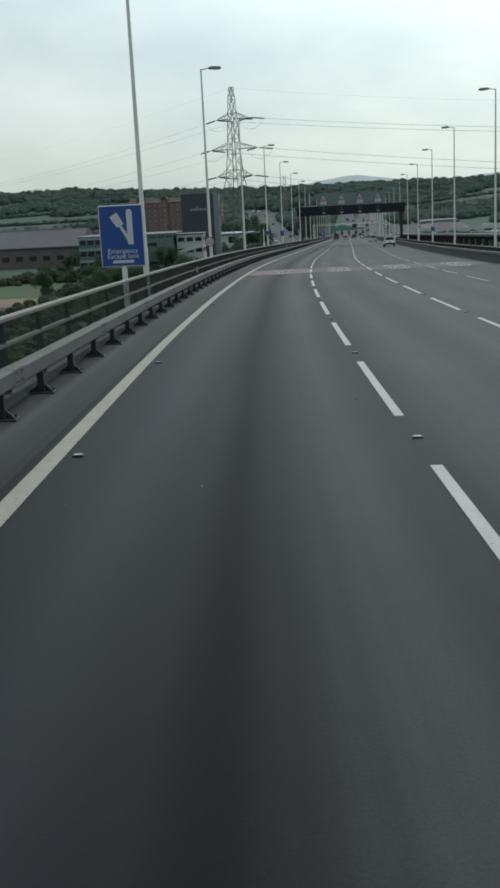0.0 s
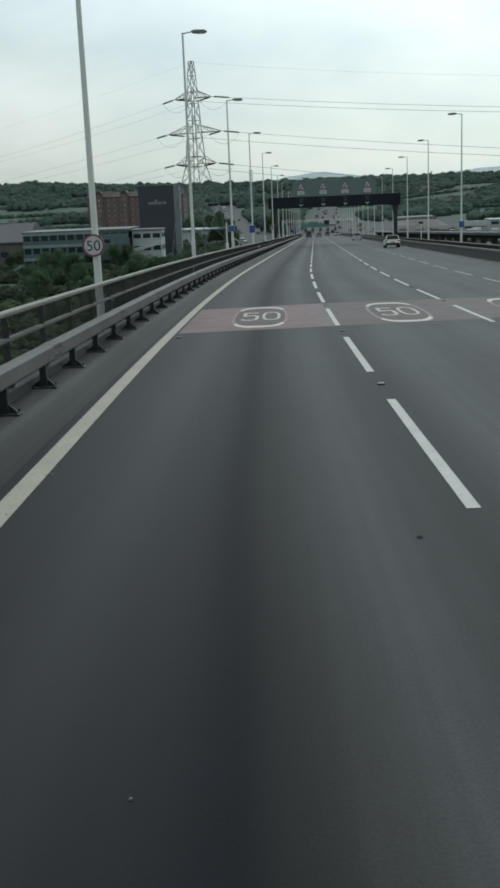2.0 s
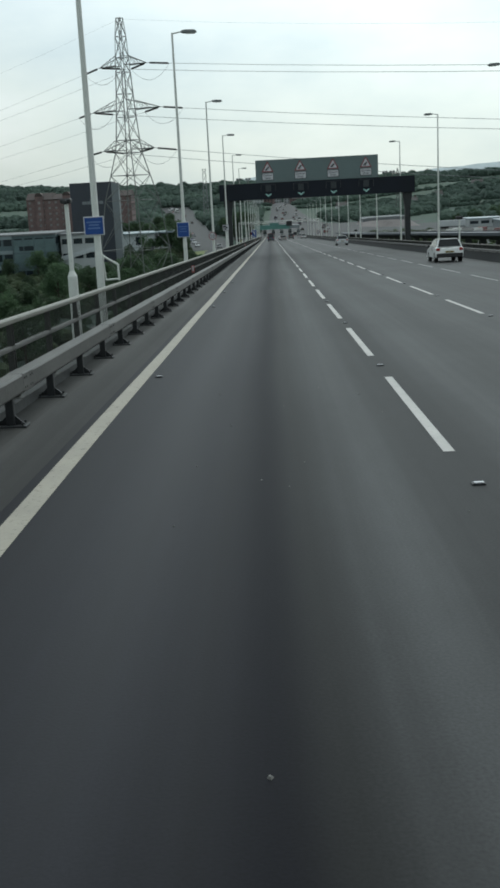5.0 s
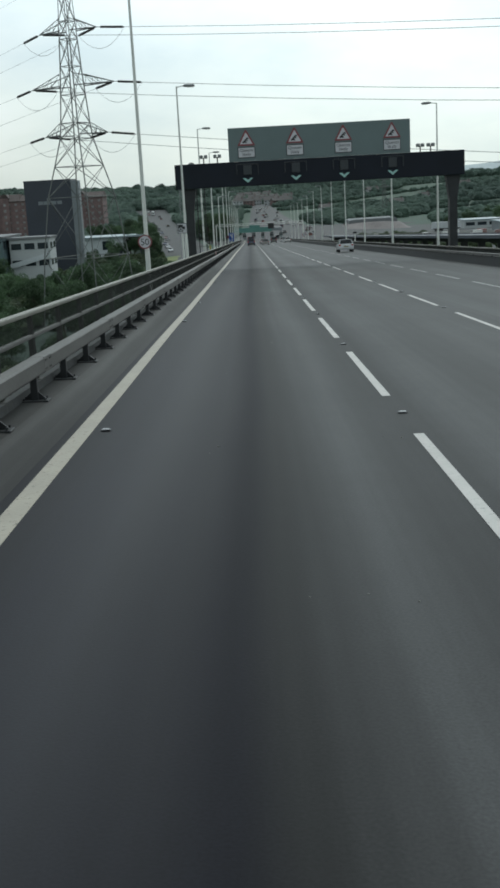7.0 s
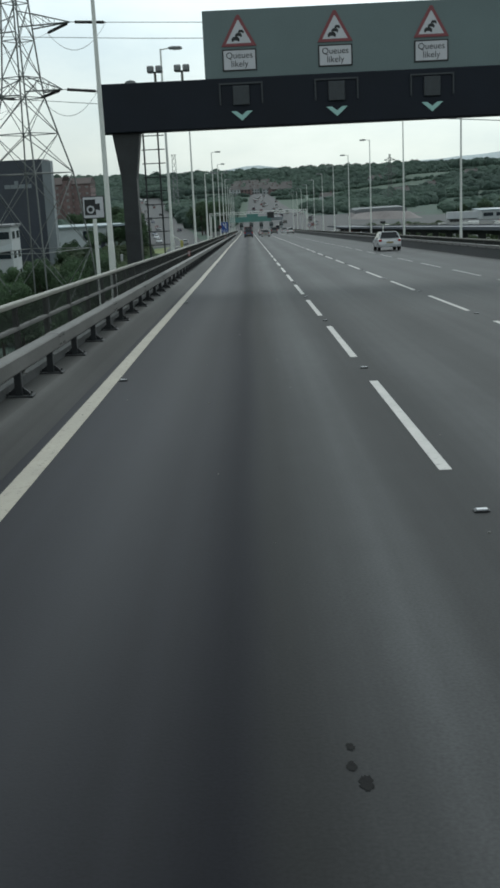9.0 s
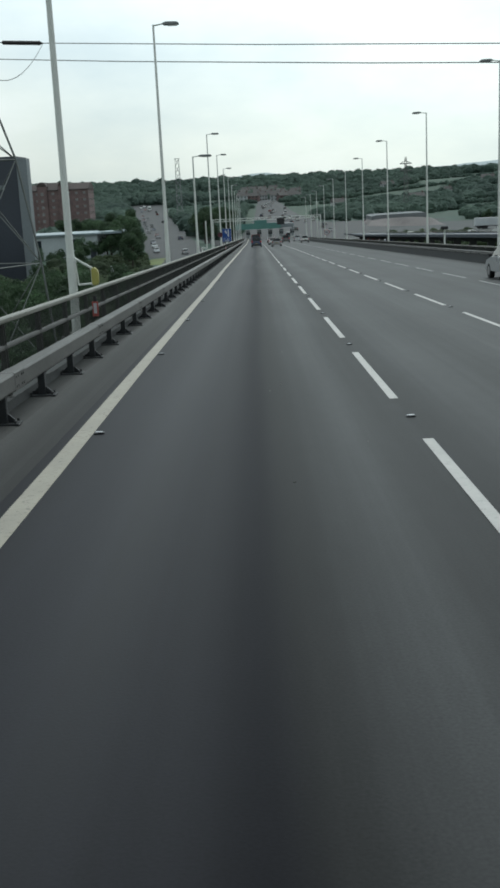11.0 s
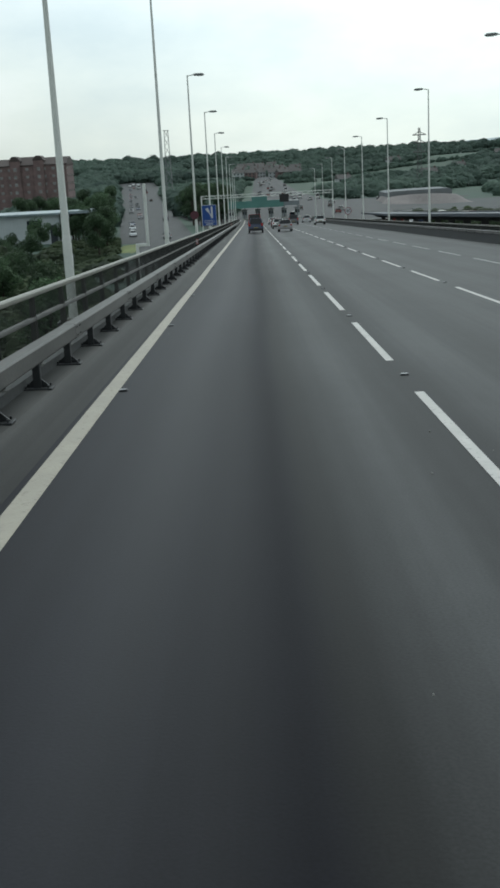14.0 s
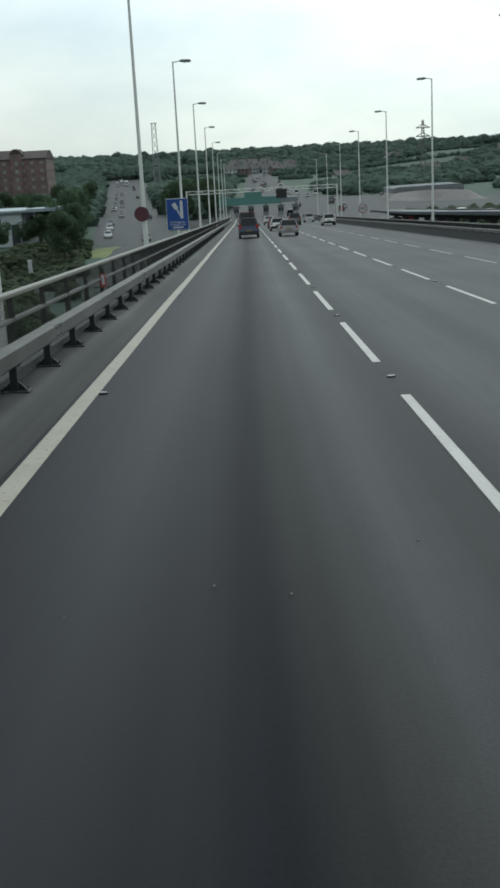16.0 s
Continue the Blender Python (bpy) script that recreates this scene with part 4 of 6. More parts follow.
def in_clearing(x, y):
    """The mown grass and bare earth far below the bridge."""
    return (x > -113) & (x < -81) & (y > 280) & (y < 368)


def thicket(x0, x1, y0, y1, count, big, keep=5.0):
    made = 0
    for _ in range(count * 12):
        if made >= count:
            return
        x, y = rng.uniform(x0, x1), rng.uniform(y0, y1)
        if y > 440 and abs(x - road_mid(y)) < 11 + 0.008 * (y - 440):
            continue
        if any((x - a) ** 2 + (y - b) ** 2 < keep * keep for a, b in spots):
            continue
        spots.append((x, y))
        which, size, turn = rng.choice(big), rng.uniform(0.65, 1.0), rng.uniform(0, 360)
        # low growth only on the strip below the white pillar
        if 425 < y < 532 and -43 < x + (525 - y) * -0.16 < -29:
            which, size = 3, 0.42 * size
        if in_clearing(x, y):
            made += 1
            continue
        plant(which, x, y, size, turn)
        made += 1


thicket(-46, -13, 250, 345, 36, (0, 1, 3, 3), 4.5)
thicket(-46, -14, 345, 420, 30, (0, 1, 1, 3), 5.0)
thicket(-46, -16, 420, 520, 34, (1, 3, 3), 5.0)
thicket(-70, -44, 505, 556, 16, (3, 3, 1), 5.0)
thicket(-105, -46, 300, 420, 75, (0, 1, 3, 3), 4.5)
thicket(-110, -76, 430, 560, 22, (0, 1, 2), 6)
thicket(-64, -44, 600, 780, 30, (0, 2, 2), 5)
thicket(-36, -26, 526, 562, 8, (0, 2), 3.4)
thicket(-47, -35, 562, 650, 22, (0, 2, 1), 3.5)
thicket(-26, -5, 600, 760, 26, (0, 2, 2), 4.5)
thicket(100, 170, 560, 760, 26, (0, 1, 3), 8)
for k in kinds:
    for o in (*k.children_recursive, k):
        bpy.data.objects.remove(o)


# woods on the hills: countless crowns of leaf sprays in one mesh
def woods(name, boxes, seed, label, mat, sprays=46, category="woodland"):
    r = np.random.default_rng(seed)
    quads = []
    for x0, x1, y0, y1, n, size, low in boxes:
        x, y = r.uniform(x0, x1, n), r.uniform(y0, y1, n)
        z = ground_z(x, y)
        clear = ((np.abs(x - road_mid(y)) > 8 + 0.010 * (y - 470) + size * 0.55) | (y > 1232)) & ((np.abs(x - 19 + (y - 755) * 0.01) > 20 - (y - 755) * 0.022) | (y > 1265) | (y < 740))
        patch = np.sin(x / 63 + 0.7) * np.cos(y / 71) + np.sin(x / 29 - y / 47) * 0.6 > low
        keep = clear & patch & ~in_clearing(x, y)
        x, y, z = x[keep], y[keep], z[keep]
        m = len(x)
        sc = size * r.uniform(0.6, 1.25, m)
        stretch = np.stack([r.uniform(0.85, 1.25, m), r.uniform(0.85, 1.25, m), r.uniform(0.75, 1.15, m)], -1)
        base = np.stack([x, y, z + sc * 0.45], -1)
        # the dense inside of each crown: an uneven dome
        ring, lift = np.linspace(0, math.tau, 9)[:8], np.radians((-35, 5, 40, 68, 88))
        dome = np.stack([np.cos(lift)[:, None] * np.cos(ring), np.cos(lift)[:, None] * np.sin(ring), np.sin(lift)[:, None] + 0 * ring], -1)
        rough = 0.84 * r.uniform(0.92, 1.06, (m, 5, 8))[..., None]
        pts = base[:, None, None] + dome * rough * (sc[:, None] * stretch)[:, None, None]
        nxt = np.roll(pts, -1, 2)
        quads.append(np.stack([pts[:, :-1], nxt[:, :-1], nxt[:, 1:], pts[:, 1:]], 3).reshape(-1, 3))
        # leaf sprays over it
        d = r.normal(size=(m, sprays, 3))
        d[..., 2] = np.abs(d[..., 2]) - 0.25
        d /= np.linalg.norm(d, axis=-1, keepdims=True)
        c = base[:, None] + d * (sc[:, None] * r.uniform(0.80, 0.98, (m, sprays)))[..., None] * stretch[:, None]
        nrm = d * 0.4 + np.array([0, 0, 1.0]) + r.normal(size=d.shape) * 0.10
        nrm /= np.linalg.norm(nrm, axis=-1, keepdims=True)
        t = np.cross(nrm, r.normal(size=d.shape))
        t /= np.linalg.norm(t, axis=-1, keepdims=True)
        u = np.cross(nrm, t)
        w = (sc[:, None] * r.uniform(0.16, 0.30, (m, sprays)))[..., None]
        quads.append(np.stack([c + t * w, c + u * w * 0.8, c - t * w, c - u * w * 0.8], 2).reshape(-1, 3))
    V = np.concatenate(quads)
    count = len(V) // 4
    me = bpy.data.meshes.new(name)
    me.vertices.add(len(V))
    me.vertices.foreach_set("co", V.ravel())
    me.loops.add(len(V))
    me.loops.foreach_set("vertex_index", np.arange(len(V)))
    me.polygons.add(count)
    me.polygons.foreach_set("loop_start", np.arange(0, len(V), 4))
    me.polygons.foreach_set("loop_total", np.full(count, 4))
    me.update(calc_edges=True)
    me.materials.append(mat)
    return tagged(part(name, me, None), label, category, kind="stuff")


HEDGES = [(50 + 11 * k % 37, 430, y, y + 9, 420, 2.3, -3) for k, y in enumerate((880, 960, 1040, 1130, 1230, 1340))]
HEDGES += [(-430, -115 - 13 * k % 29, y, y + 9, 420, 2.4, -3) for k, y in enumerate((760, 880, 1010, 1120, 1240, 1370))]
HEDGES += [(-20, 140, 1105, 1113, 200, 2.4, -3), (-60, 60, 1190, 1198, 150, 2.4, -3)]
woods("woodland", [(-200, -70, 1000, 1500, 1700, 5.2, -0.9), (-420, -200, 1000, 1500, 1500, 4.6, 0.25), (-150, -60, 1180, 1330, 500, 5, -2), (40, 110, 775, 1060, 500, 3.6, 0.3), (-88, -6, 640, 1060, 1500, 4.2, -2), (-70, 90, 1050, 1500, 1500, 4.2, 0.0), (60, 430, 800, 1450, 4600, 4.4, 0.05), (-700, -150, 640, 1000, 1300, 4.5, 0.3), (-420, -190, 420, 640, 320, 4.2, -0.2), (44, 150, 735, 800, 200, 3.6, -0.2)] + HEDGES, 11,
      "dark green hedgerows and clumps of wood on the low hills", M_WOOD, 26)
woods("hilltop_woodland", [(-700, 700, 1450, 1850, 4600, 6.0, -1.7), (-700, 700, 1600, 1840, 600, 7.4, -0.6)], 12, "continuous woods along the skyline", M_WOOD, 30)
woods("scrub", [(-210, -14, 150, 420, 2600, 1.9, -0.6), (-44, -13, 420, 520, 260, 1.6, -0.8), (-46, -27, 462, 560, 620, 1.05, -3), (-130, -40, 420, 640, 700, 2.0, -0.3), (46, 130, 300, 700, 900, 1.7, -0.1)], 13, "rough dark scrub and brambles below the bridge", M_SCRUB, 30, "scrub")
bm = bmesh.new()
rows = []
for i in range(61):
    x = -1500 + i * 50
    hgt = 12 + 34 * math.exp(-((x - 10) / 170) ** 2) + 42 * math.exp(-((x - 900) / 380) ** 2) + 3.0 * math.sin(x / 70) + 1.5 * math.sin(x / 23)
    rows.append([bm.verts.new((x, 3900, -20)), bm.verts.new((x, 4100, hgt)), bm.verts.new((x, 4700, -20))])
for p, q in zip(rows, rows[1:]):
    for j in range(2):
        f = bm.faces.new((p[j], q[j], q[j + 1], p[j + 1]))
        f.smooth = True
tagged(part("backdrop", bm, M_RIDGE), "far ridge behind the woods with haze painted into its blue-grey", "hills", kind="structure")


# ---------------- signs ----------------
def disc(bm, r, y0, y1, z, mi=0, seg=28, x=0.0):
    prism(bm, [(x + r * math.cos(k * math.tau / seg), z + r * math.sin(k * math.tau / seg)) for k in range(seg)], y0, y1, "y", mi)


def limit_sign(m, number, r, label, post=0.0):
    """A round speed-limit sign; it faces the traffic that comes along +y."""
    ob = thing("speed_limit_sign", m, label, "road sign")
    bm = bmesh.new()
    disc(bm, r, -0.03, 0.0, 0)
    part("border", bm, M_SIGNRED, ob)
    bm = bmesh.new()
    disc(bm, r * 0.82, -0.036, -0.031, 0)
    part("face", bm, M_SIGNWHITE, ob)
    writing(number, r * 1.3, M_SIGNBLACK, ob, pose(0, -0.04, -0.02, 90, 0, 0), "numeral")
    bm = bmesh.new()
    box(bm, (-0.14, 0.0, -0.05), (0.14, 0.12, 0.05))
    if post:
        tube(bm, (0, 0.06, -post), (0, 0.06, 0.1), 0.05, seg=8)
    part("bracket", bm, M_GALV, ob)
    return ob


limit_sign(stand(78.45, -2.45, 2.18) @ pose(0, -0.15, 0), "50", 0.31, "round fifty speed limit sign on a lamp column")
limit_sign(stand(198.3, -2.47, 2.37) @ pose(0, -0.15, 0), "50", 0.31, "round fifty speed limit sign on a lamp column")
limit_sign(stand(483.0, 18.6, 2.0), "40", 0.62, "large round forty speed limit sign behind the barrier", 3.2)

# sign seen from behind, on a column
ob = thing("round_sign", stand(378.1, -2.5, 2.5) @ pose(0, -0.18, 0), "dull red-brown round sign plate on a lamp column", "road sign")
bm = bmesh.new()
disc(bm, 0.33, -0.02, 0.0, 0)
part("plate", bm, M_SIGNBACK, ob)
bm = bmesh.new()
box(bm, (-0.2, 0.0, -0.03), (0.2, 0.1, 0.03))
part("bracket", bm, M_GALV, ob)


def small_blue(m, w, h, label):
    ob = thing("blue_plate_sign", m, label, "road sign")
    bm = bmesh.new()
    box(bm, (-w / 2, -0.03, -h / 2), (w / 2, 0.0, h / 2), 0, 0.01)
    part("plate", bm, M_SIGNWHITE, ob)
    bm = bmesh.new()
    box(bm, (-w / 2 + 0.03, -0.036, -h / 2 + 0.03), (w / 2 - 0.03, -0.031, h / 2 - 0.03))
    face = part("face", bm, M_BLUE, ob)
    for z, k in ((0.2, 0.7), (0.05, 0.5), (-0.12, 0.6)):
        bm = bmesh.new()
        box(bm, (-w * k / 2, -0.041, h * z - 0.02), (w * k / 2, -0.037, h * z + 0.02))
        part("legend", bm, M_SIGNBARS, face)
    bm = bmesh.new()
    box(bm, (-0.1, 0.0, -0.04), (0.1, 0.14, 0.04))
    part("bracket", bm, M_GALV, ob)


M_SIGNBARS = material("faded_blue_legend", (0.10, 0.17, 0.36), 0.5, 0, 0.1, 2, 30, 0.0)
small_blue(stand(168.3, -2.45, 2.78) @ pose(0, -0.15, 0), 0.66, 0.8, "small blue emergency information plate on a lamp column")
small_blue(stand(138.4, -2.45, 2.78) @ pose(0, -0.15, 0), 0.55, 0.5, "small blue plate on a lamp column")
small_blue(stand(153.48, 18.24, 2.4) @ pose(0, -0.15, 0), 0.55, 0.6, "small blue plate on a lamp column behind the barrier")


def escape_sign(m, w, h, foot, label):
    """A blue board: a white road with a chequered spur, and three lines below."""
    ob = thing("escape_lane_sign", m, label, "road sign", "escape lane signs")
    bm = bmesh.new()
    box(bm, (-w / 2, 0.0, 0), (w / 2, 0.04, h), 0, 0.02)
    part("board", bm, M_SIGNWHITE, ob)
    bm = bmesh.new()
    box(bm, (-w / 2 + 0.03, -0.006, 0.03), (w / 2 - 0.03, -0.001, h - 0.03))
    face = part("face", bm, M_BLUE, ob)
    bm = bmesh.new()
    x0, z0, z1 = w * 0.13, h * 0.36, h * 0.93
    pts = [(x0, z0), (x0 + w * 0.13, z0)] + [(x0 + w * 0.065 + w * 0.065 * math.cos(a), z1 - w * 0.065 + w * 0.065 * math.sin(a)) for a in np.linspace(0, math.pi, 9)]
    prism(bm, pts, -0.012, -0.007)
    part("symbol", bm, M_SIGNWHITE, face)
    bm = bmesh.new()
    prism(bm, [(x0 + 0.01, z0 + h * 0.04), (x0 + 0.01, z0 + h * 0.15), (-w * 0.01, z0 + h * 0.33), (-w * 0.05, z0 + h * 0.30)], -0.012, -0.007)
    prism(bm, [(-w * 0.10, z0 + h * 0.28), (w * 0.06, z0 + h * 0.33), (-w * 0.08, z0 + h * 0.52), (-w * 0.25, z0 + h * 0.45)], -0.012, -0.007)
    part("symbol", bm, M_SIGNWHITE, face)
    for words, z in (("Emergency", 0.255), ("Escape lane", 0.17)):
        writing(words, w * 0.155, M_SIGNWHITE, face, pose(0, -0.008, h * z, 90, 0, 0))
    bm = bmesh.new()
    box(bm, (-w * 0.24, -0.010, h * 0.06), (w * 0.24, -0.007, h * 0.105))
    part("legend", bm, M_SIGNWHITE, face)
    bm = bmesh.new()
    tube(bm, (0, 0.09, -foot), (0, 0.09, h * 0.8), 0.085, 0.085, 10)
    part("post", bm, M_POLE, ob)
    bm = bmesh.new()
    for z in (-0.06, 0.25 * h, 0.75 * h):
        box(bm, (-w * 0.42, 0.04, z), (w * 0.42, 0.08, z + 0.05))
    part("stiffener", bm, M_GALV, ob)


escape_sign(stand(41.0, -2.12, 1.62), 1.36, 1.86, 1.5, "blue emergency escape lane board on a pale post")
escape_sign(stand(398.0, -2.15, 1.45), 1.38, 1.95, 1.4, "blue emergency escape lane board further down the slope")

# speed-camera sign
ob = thing("speed_camera_sign", stand(225.0, -2.45, 2.85), "square white sign with a black camera symbol on a post", "road sign")
bm = bmesh.new()
box(bm, (-0.34, 0, -0.04), (0.34, 0.03, 0.64), 0, 0.015)
part("plate", bm, M_SIGNBLACK, ob)
bm = bmesh.new()
box(bm, (-0.31, -0.006, -0.01), (0.31, -0.001, 0.61))
part("face", bm, M_SIGNWHITE, ob)
bm = bmesh.new()
prism(bm, [(-0.27, 0.07), (0.07, 0.07), (0.07, 0.24), (0.20, 0.20), (0.20, 0.42), (0.07, 0.40), (0.07, 0.54), (-0.27, 0.54)], -0.012, -0.007)
symbol = part("symbol", bm, M_SIGNBLACK, ob)
bm = bmesh.new()
prism(bm, [(-0.09 + 0.12 * math.cos(a * math.tau / 20), 0.24 + 0.12 * math.sin(a * math.tau / 20)) for a in range(20)], -0.016, -0.0125)
part("lens_ring", bm, M_SIGNWHITE, symbol)
bm = bmesh.new()
prism(bm, [(-0.09 + 0.07 * math.cos(a * math.tau / 20), 0.24 + 0.07 * math.sin(a * math.tau / 20)) for a in range(20)], -0.020, -0.0165)
part("lens", bm, M_SIGNBLACK, symbol)
bm = bmesh.new()
tube(bm, (0, 0.08, -2.8), (0, 0.08, 0.55), 0.06, seg=10)
part("post", bm, M_POLE, ob)

# cranked post beyond the parapet
ob = thing("cranked_post", stand(341.0, -2.7, 0.0), "pale cranked square-tube post rising beside the parapet", "post")
bm = bmesh.new()
box(bm, (-0.06, -0.06, 1.3), (0.06, 0.06, 3.9), 0, 0.012)
box(bm, (-0.55, -0.06, 1.18), (0.06, 0.06, 1.31), 0, 0.012)
box(bm, (-0.55, -0.06, -0.9), (-0.43, 0.06, 1.2), 0, 0.012)
part("tube", bm, M_POLE, ob)
# camera pole with a fat base beyond the parapet
ob = thing("service_post", stand(135.6, -2.66, 0.0), "pale service pole on a thicker base with a black cap", "post")
bm = bmesh.new()
tube(bm, (0, 0, 1.6), (0, 0, 3.3), 0.058, 0.052, 12)
part("tube", bm, M_POLE, ob)
bm = bmesh.new()
tube(bm, (0, 0, -0.6), (0, 0, 1.55), 0.125, 0.12, 12)
tube(bm, (0, 0, 1.55), (0, 0, 1.68), 0.12, 0.06, 12)
part("base", bm, M_POLE, ob)
bm = bmesh.new()
box(bm, (-0.13, -0.13, 3.3), (0.13, 0.13, 3.42), 0, 0.03)
box(bm, (-0.05, -0.22, 3.28), (0.05, -0.12, 3.38), 0, 0.02)
part("cap", bm, M_SIGNBLACK, ob)


# yellow padded swing brackets on two lamp columns
def padded_bracket(s, padded):
    ob = thing("padded_bracket", stand(s, -2.41, 0.0), "pale bracket with a yellow rounded pad on a lamp column" if padded else "pale triangular tube bracket on a lamp column", "bracket", "column brackets")
    bm = bmesh.new()
    tube(bm, (0.09, 0, 1.98), (0.50, 0, 1.72), 0.028, seg=8)
    tube(bm, (0.15, 0, 1.32), (0.50, 0, 1.34), 0.026, seg=8)
    tube(bm, (0.50, 0, 1.30), (0.50, 0, 1.74), 0.028, seg=8)
    tube(bm, (0.10, 0, 1.86), (0.15, 0, 1.32), 0.022, seg=8)
    box(bm, (0.05, -0.05, 1.86), (0.13, 0.05, 2.0), 0, 0.01)
    part("frame", bm, M_POLE, ob)
    if not padded:
        return
    bm = bmesh.new()
    prism(bm, [(0.49, 1.33), (0.53, 1.29), (0.62, 1.30), (0.66, 1.36), (0.66, 1.62), (0.62, 1.71), (0.54, 1.74), (0.49, 1.71)], -0.09, 0.09)
    bmesh.ops.bevel(bm, geom=bm.edges[:], offset=0.02, segments=2, affect="EDGES")
    part("pad", bm, M_PAD, ob, "faded yellow pad")


M_MARKER = material("faded_red_reflector", (0.34, 0.075, 0.06), 0.45, 0, 0.15, 4, 40, 0.0)
M_PAD = material("faded_yellow_plastic", (0.36, 0.33, 0.085), 0.55, 0, 0.15, 3, 40, 0.05)
padded_bracket(138.39, False)
padded_bracket(258.27, True)
for s in (56.0, 155.9, 253.4, 353.3, 453.1):
    ob = thing("marker_plate", stand(s, PL + 0.08, 0.85), "small white marker plate with a red border on a parapet post", "marker", "parapet markers")
    bm = bmesh.new()
    box(bm, (-0.062, -0.008, 0), (0.062, 0.008, 0.30), 0, 0.004)
    part("plate", bm, M_MARKER, ob)
    bm = bmesh.new()
    box(bm, (-0.032, -0.012, 0.06), (0.032, -0.008, 0.27))
    part("face", bm, M_SIGNWHITE, ob)
    bm = bmesh.new()
    box(bm, (-0.03, 0.008, 0.20), (0.03, 0.03, 0.42))
    part("bracket", bm, M_DARKSTEEL, ob)
# small mast with a camera, right
for s, lat, tall in ((214.0, 20.3, 3.4), (332.0, 19.6, 2.6)):
    ob = thing("camera_mast", stand(s, lat, -0.6), "short pale mast with a small traffic camera", "camera mast")
    bm = bmesh.new()
    tube(bm, (0, 0, -1), (0, 0, tall), 0.09, 0.07, 10)
    part("tube", bm, M_POLE, ob)
    bm = bmesh.new()
    box(bm, (-0.35, -0.2, tall - 0.05), (0.3, 0.2, tall + 0.25), 0, 0.05)
    part("camera_housing", bm, M_SIGNBLACK, ob)

# ---------------- vehicles ----------------
M_GLASS = bpy.data.materials.new("dark_car_glass")
M_GLASS.use_nodes = True
gb = M_GLASS.node_tree.nodes["Principled BSDF"]
gb.inputs["Base Color"].default_value = (0.012, 0.014, 0.016, 1)
gb.inputs["Roughness"].default_value = 0.08
gb.inputs["Specular IOR Level"].default_value = 0.3
M_TYRE = material("tyre_rubber", (0.012, 0.012, 0.012), 0.85, 0, 0.2, 8, 60, 0.1)
M_RIM = material("alloy_rim", (0.35, 0.35, 0.35), 0.35, 0.8, 0.1, 8, 60, 0.0)
M_TAIL = material("red_tail_lens", (0.30, 0.012, 0.012), 0.2, 0, 0.1, 8, 60, 0.0)
M_BUMPER = material("black_bumper_plastic", (0.018, 0.018, 0.019), 0.6, 0, 0.1, 8, 60, 0.0)


def car_paint(name, colour, metal=0.3):
    m = material(name, colour, 0.3, metal, 0.05, 2, 40, 0.0)
    m.node_tree.nodes["Principled BSDF"].inputs["Coat Weight"].default_value = 0.6
    m.node_tree.nodes["Principled BSDF"].inputs["Coat Roughness"].default_value = 0.08
    return m


PAINT = {"silver": car_paint("silver_car_paint", (0.42, 0.43, 0.44), 0.5), "white": car_paint("white_car_paint", (0.70, 0.71, 0.70), 0), "grey": car_paint("dark_grey_car_paint", (0.085, 0.085, 0.095), 0.4),
         "red": car_paint("maroon_car_paint", (0.16, 0.018, 0.02), 0.2), "blue": car_paint("dark_blue_car_paint", (0.025, 0.035, 0.075), 0.3), "black": car_paint("black_car_paint", (0.015, 0.015, 0.017), 0.2), "beige": car_paint("champagne_car_paint", (0.22, 0.212, 0.21), 0.4)}
SHAPES = {
    # length, width, height, lower outline, cabin outline at the belt and roof (y from the tail), wheel places, wheel radius
    "hatch": (4.1, 1.74, 1.46, [(0.02, 0.30), (0.0, 0.55), (0.04, 0.86), (0.16, 0.93), (2.9, 0.93), (3.85, 0.76), (4.06, 0.58), (4.1, 0.30)], (0.10, 3.05, 0.50, 2.25), (0.72, 3.28), 0.31),
    "saloon": (4.5, 1.76, 1.44, [(0.02, 0.30), (0.0, 0.60), (0.05, 0.93), (0.75, 0.96), (3.2, 0.92), (4.25, 0.74), (4.46, 0.55), (4.5, 0.30)], (0.62, 3.4, 1.25, 2.55), (0.90, 3.62), 0.31),
    "estate": (4.5, 1.78, 1.50, [(0.02, 0.30), (0.0, 0.60), (0.05, 0.93), (0.16, 0.96), (3.2, 0.93), (4.25, 0.76), (4.46, 0.55), (4.5, 0.30)], (0.10, 3.4, 0.38, 2.6), (0.90, 3.62), 0.31),
    "mpv": (4.4, 1.85, 1.80, [(0.02, 0.32), (0.0, 0.60), (0.03, 1.0), (0.10, 1.08), (3.5, 1.05), (4.2, 0.86), (4.37, 0.6), (4.4, 0.32)], (0.04, 3.7, 0.22, 2.75), (0.80, 3.55), 0.33),
    "van": (5.2, 1.98, 2.30, [(0.02, 0.35), (0.0, 0.60), (0.02, 1.15), (0.06, 1.25), (4.3, 1.2), (4.95, 1.0), (5.15, 0.7), (5.2, 0.35)], (0.02, 4.45, 0.08, 3.75), (0.95, 4.25), 0.35),
}
templates = {}


